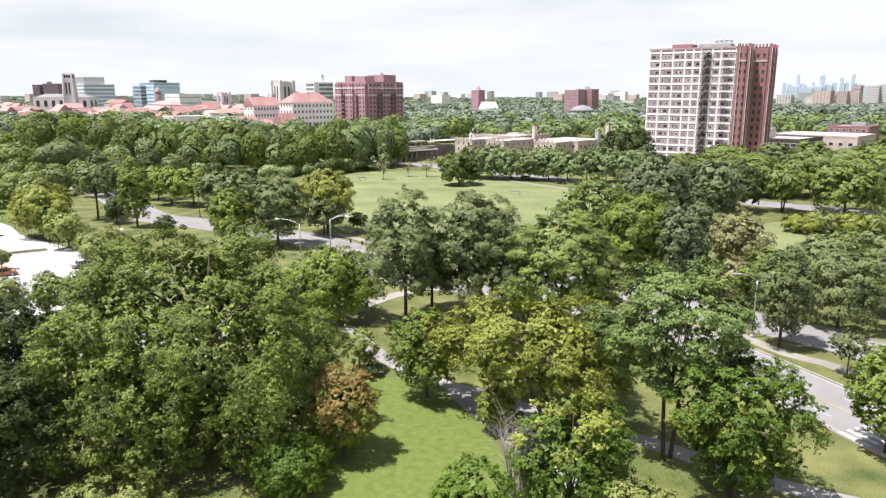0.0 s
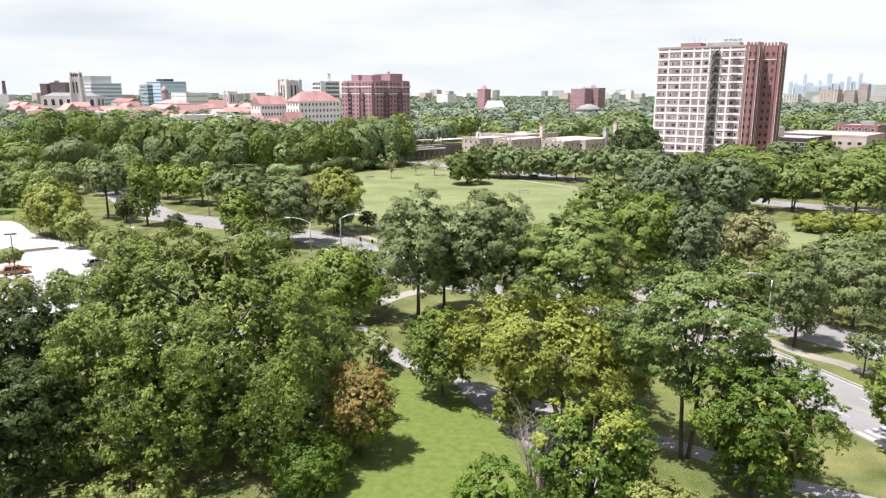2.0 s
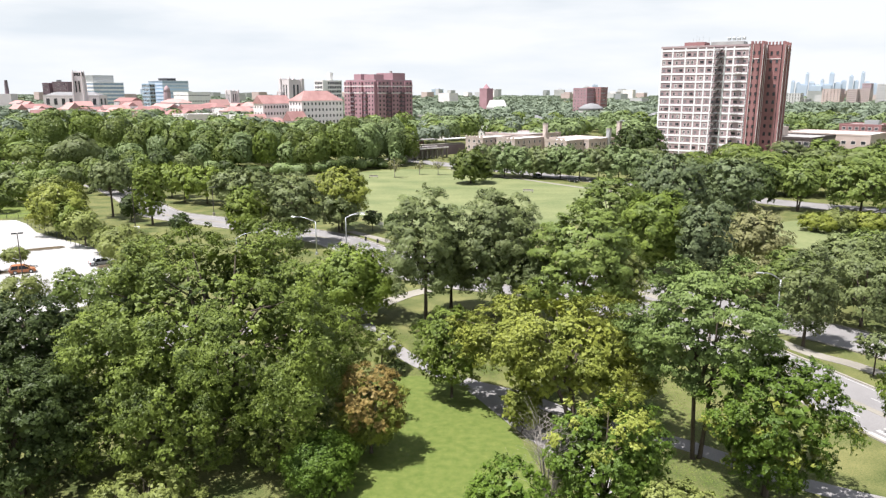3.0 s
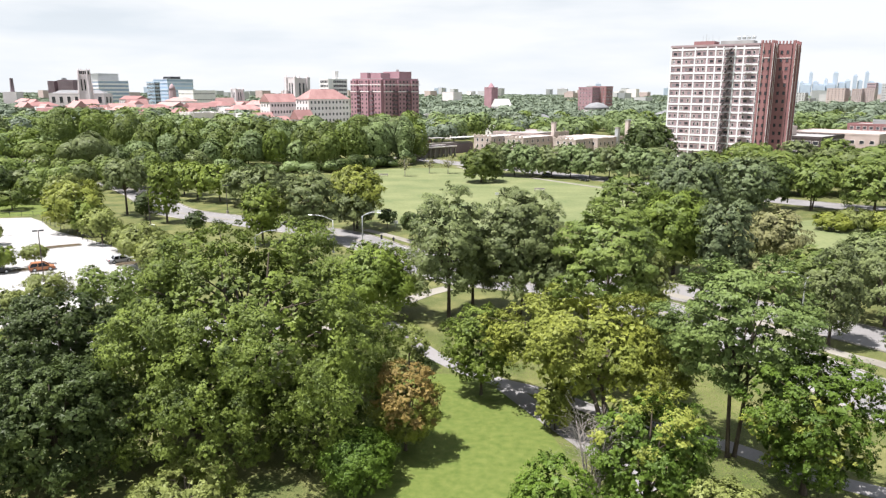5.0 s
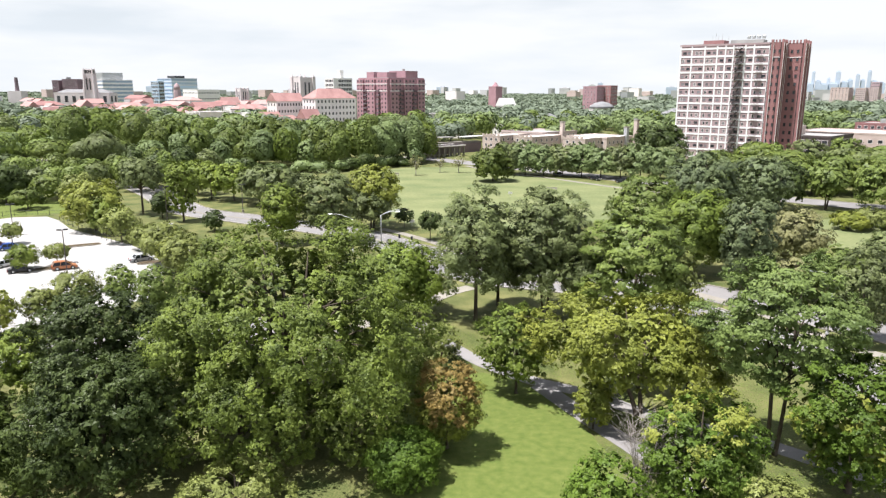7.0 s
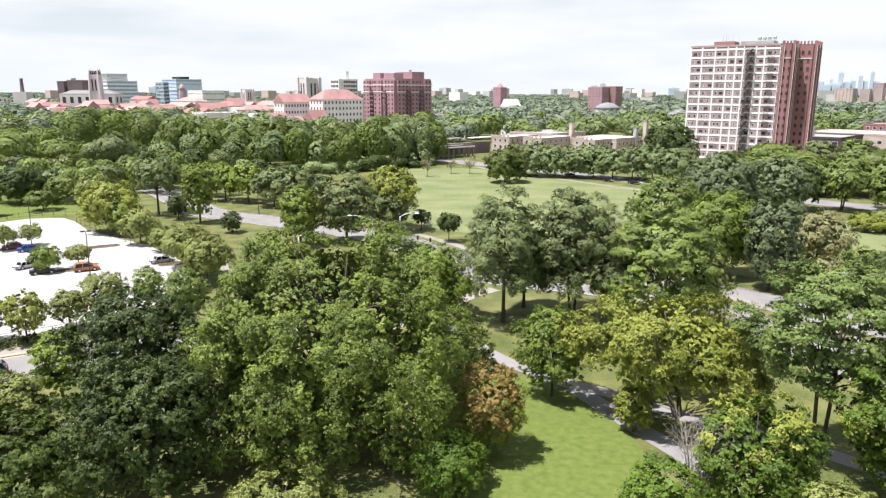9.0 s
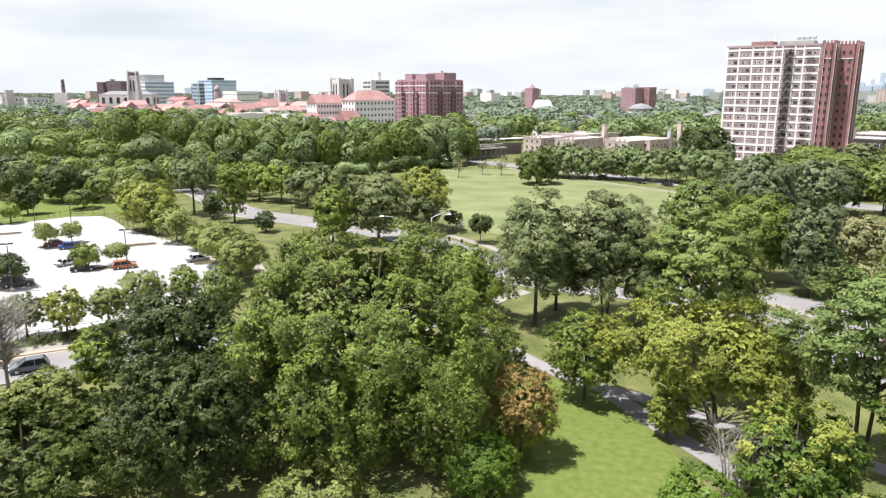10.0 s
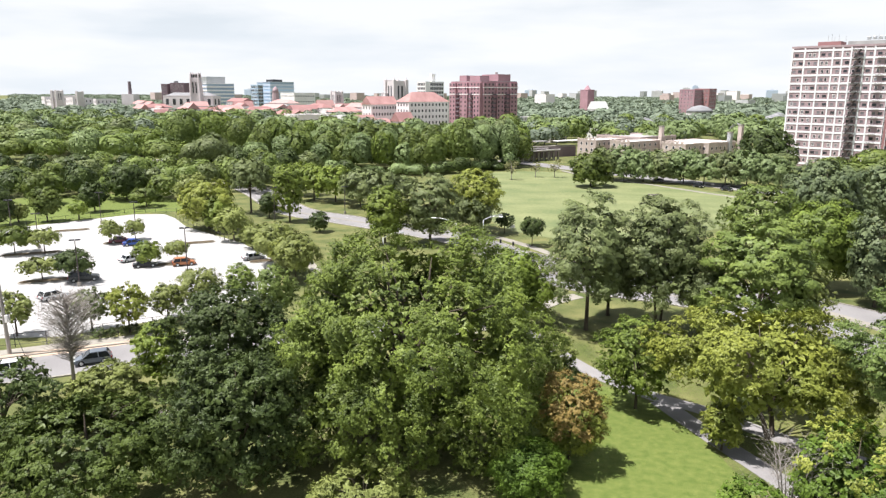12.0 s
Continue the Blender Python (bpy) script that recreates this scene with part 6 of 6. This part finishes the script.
for bx, by, turn in ((-37.5, 254, 8), (15.6, 219, -12)):
    seat = thing("bench", bx, by, 0, turn, "dark wooden park bench on the field", "bench", "benches")
    for k in range(3):
        part("seat_slat", box(-1.6, 1.6, -0.3 + k * 0.2, -0.14 + k * 0.2, 0.44, 0.5), WOOD, seat)
    part("back_rest", box(-1.6, 1.6, 0.32, 0.38, 0.6, 1.0), WOOD, seat)
    for s in (-1.4, 1.4):
        part("leg", box(s - 0.06, s + 0.06, -0.28, 0.36, 0, 0.44), DARK_METAL, seat)
rest = thing("park_bench", -48.2, 57.1, 0, 24, "pale weathered wooden park bench under the maples", "bench", "benches")
for k in range(3):
    part("seat_slat", box(-1.1, 1.1, -0.34 + k * 0.23, -0.15 + k * 0.23, 0.42, 0.47, 0.01), PALE_STONE, rest)
for k in range(2):
    part("back_slat", box(-1.1, 1.1, 0.36, 0.41, 0.56 + k * 0.2, 0.72 + k * 0.2, 0.01), PALE_STONE, rest)
for q in (-0.9, 0.9):
    part("leg", box(q - 0.05, q + 0.05, -0.32, 0.40, 0, 0.42), DARK_METAL, rest)
cabinet = thing("utility_cabinet", -74.4, 148.1, 0, 20, "tall white metal utility cabinet beside the path", "cabinet")
part("plinth", box(-0.48, 0.48, -0.38, 0.38, -0.05, 0.15), CONCRETE, cabinet)
part("body", box(-0.42, 0.42, -0.32, 0.32, 0.14, 1.78, 0.03), WHITE_PAINT, cabinet)
door = part("door", box(-0.38, 0.38, -0.35, -0.31, 0.22, 1.68, 0.01), WHITE_PAINT, cabinet)
part("handle", box(0.26, 0.32, -0.38, -0.34, 0.85, 1.05), STEEL, door)
for sx, sy, turn in ((-22.5, 158, 0), (2.0, 205, 10)):
    sign = thing("notice_board", sx, sy, 0, turn, "small white notice board on the lawn", "sign")
    part("post", box(-0.05, 0.05, -0.05, 0.05, 0, 1.0), STEEL, sign)
    part("panel", box(-0.6, 0.6, -0.09, -0.06, 0.8, 1.5), WHITE_PAINT, sign)


# ---- fences, hedge and islands of the car park ----
def fence(pts, label, h=1.2, gap=2.6):
    line = smooth_line(pts, gap)
    ob = thing("fence", line[0].x, line[0].y, 0, 0, label, "fence", "fences")
    loc = [p - line[0] for p in line]
    for p in loc:
        part("post", tube([(p.x, p.y, -0.1), (p.x, p.y, h + 0.06)], [0.05, 0.05], 6), DARK_METAL, ob)
    for z in (0.35, h):
        for p, q in zip(loc, loc[1:]):
            part("rail", tube([(p.x, p.y, z), (q.x, q.y, z)], [0.03, 0.03], 4), DARK_METAL, ob)


fence([(-92, 66.5), (-77.2, 71.9), (-66.6, 79.2), (-58, 86)], "dark steel fence between street and car park", 1.7)
fence([(-105, 157.5), (-96, 149.5), (-80, 134.8), (-73, 131.5), (-66.5, 123.5), (-61, 117), (-55, 103)], "dark steel fence along the car park")
fence([(-142, 138), (-135.5, 144.4), (-127, 155.8), (-120.6, 164.6), (-110, 166.5)], "dark steel fence behind the car park")
for k, (hx, hy) in enumerate(((-69.0, 76.6), (-67.2, 77.8), (-65.4, 79.0), (-63.6, 80.2), (-62.0, 81.4))):
    tree(hx, hy, 1.5, 1.3, 0.05, "maple", "clipped dark green hedge bush along the fence", 0.22, 300 + k, "dome", 0.05, 4, category="hedge", group="street hedge", name="hedge_bush", clump=0.4)
for k, (ix, iy, il) in enumerate(((-112.3, 117.6, 10.5), (-95.2, 100.5, 9), (-120.6, 140.2, 7.5), (-83.4, 113.4, 7), (-101.8, 130.4, 7), (-66, 120, 5), (-86, 133, 7))):
    isl = thing("planting_island", ix, iy, 0, 34, "kerbed planting island of bare earth", "traffic island", "islands")
    ring = [(math.cos(a) * 1.2 + (il / 2 - 1.2 if math.cos(a) > 0 else -il / 2 + 1.2), math.sin(a) * 1.2) for a in (k2 * math.pi / 8 + 0.01 for k2 in range(16))]
    part("kerb", patch_of(ring, -0.02, 0.15), CONCRETE, isl)
    part("earth", patch_of([(p[0] * 0.94, p[1] * 0.86) for p in ring], 0.1, 0.17), MULCH, isl)
sheet("dirt_verge", patch_of(rounded([(-88, 65.5), (-76, 70.6), (-66, 77.4), (-60, 80.2), (-62, 77.2), (-72, 69.5), (-86, 62.5)]), -0.04, 0.045), surface("sandy_earth", (0.36, 0.27, 0.20), (0.50, 0.39, 0.31), 0.95, 0.5, 12.0, 0.4), "bare sandy verge beside the street", "verge")
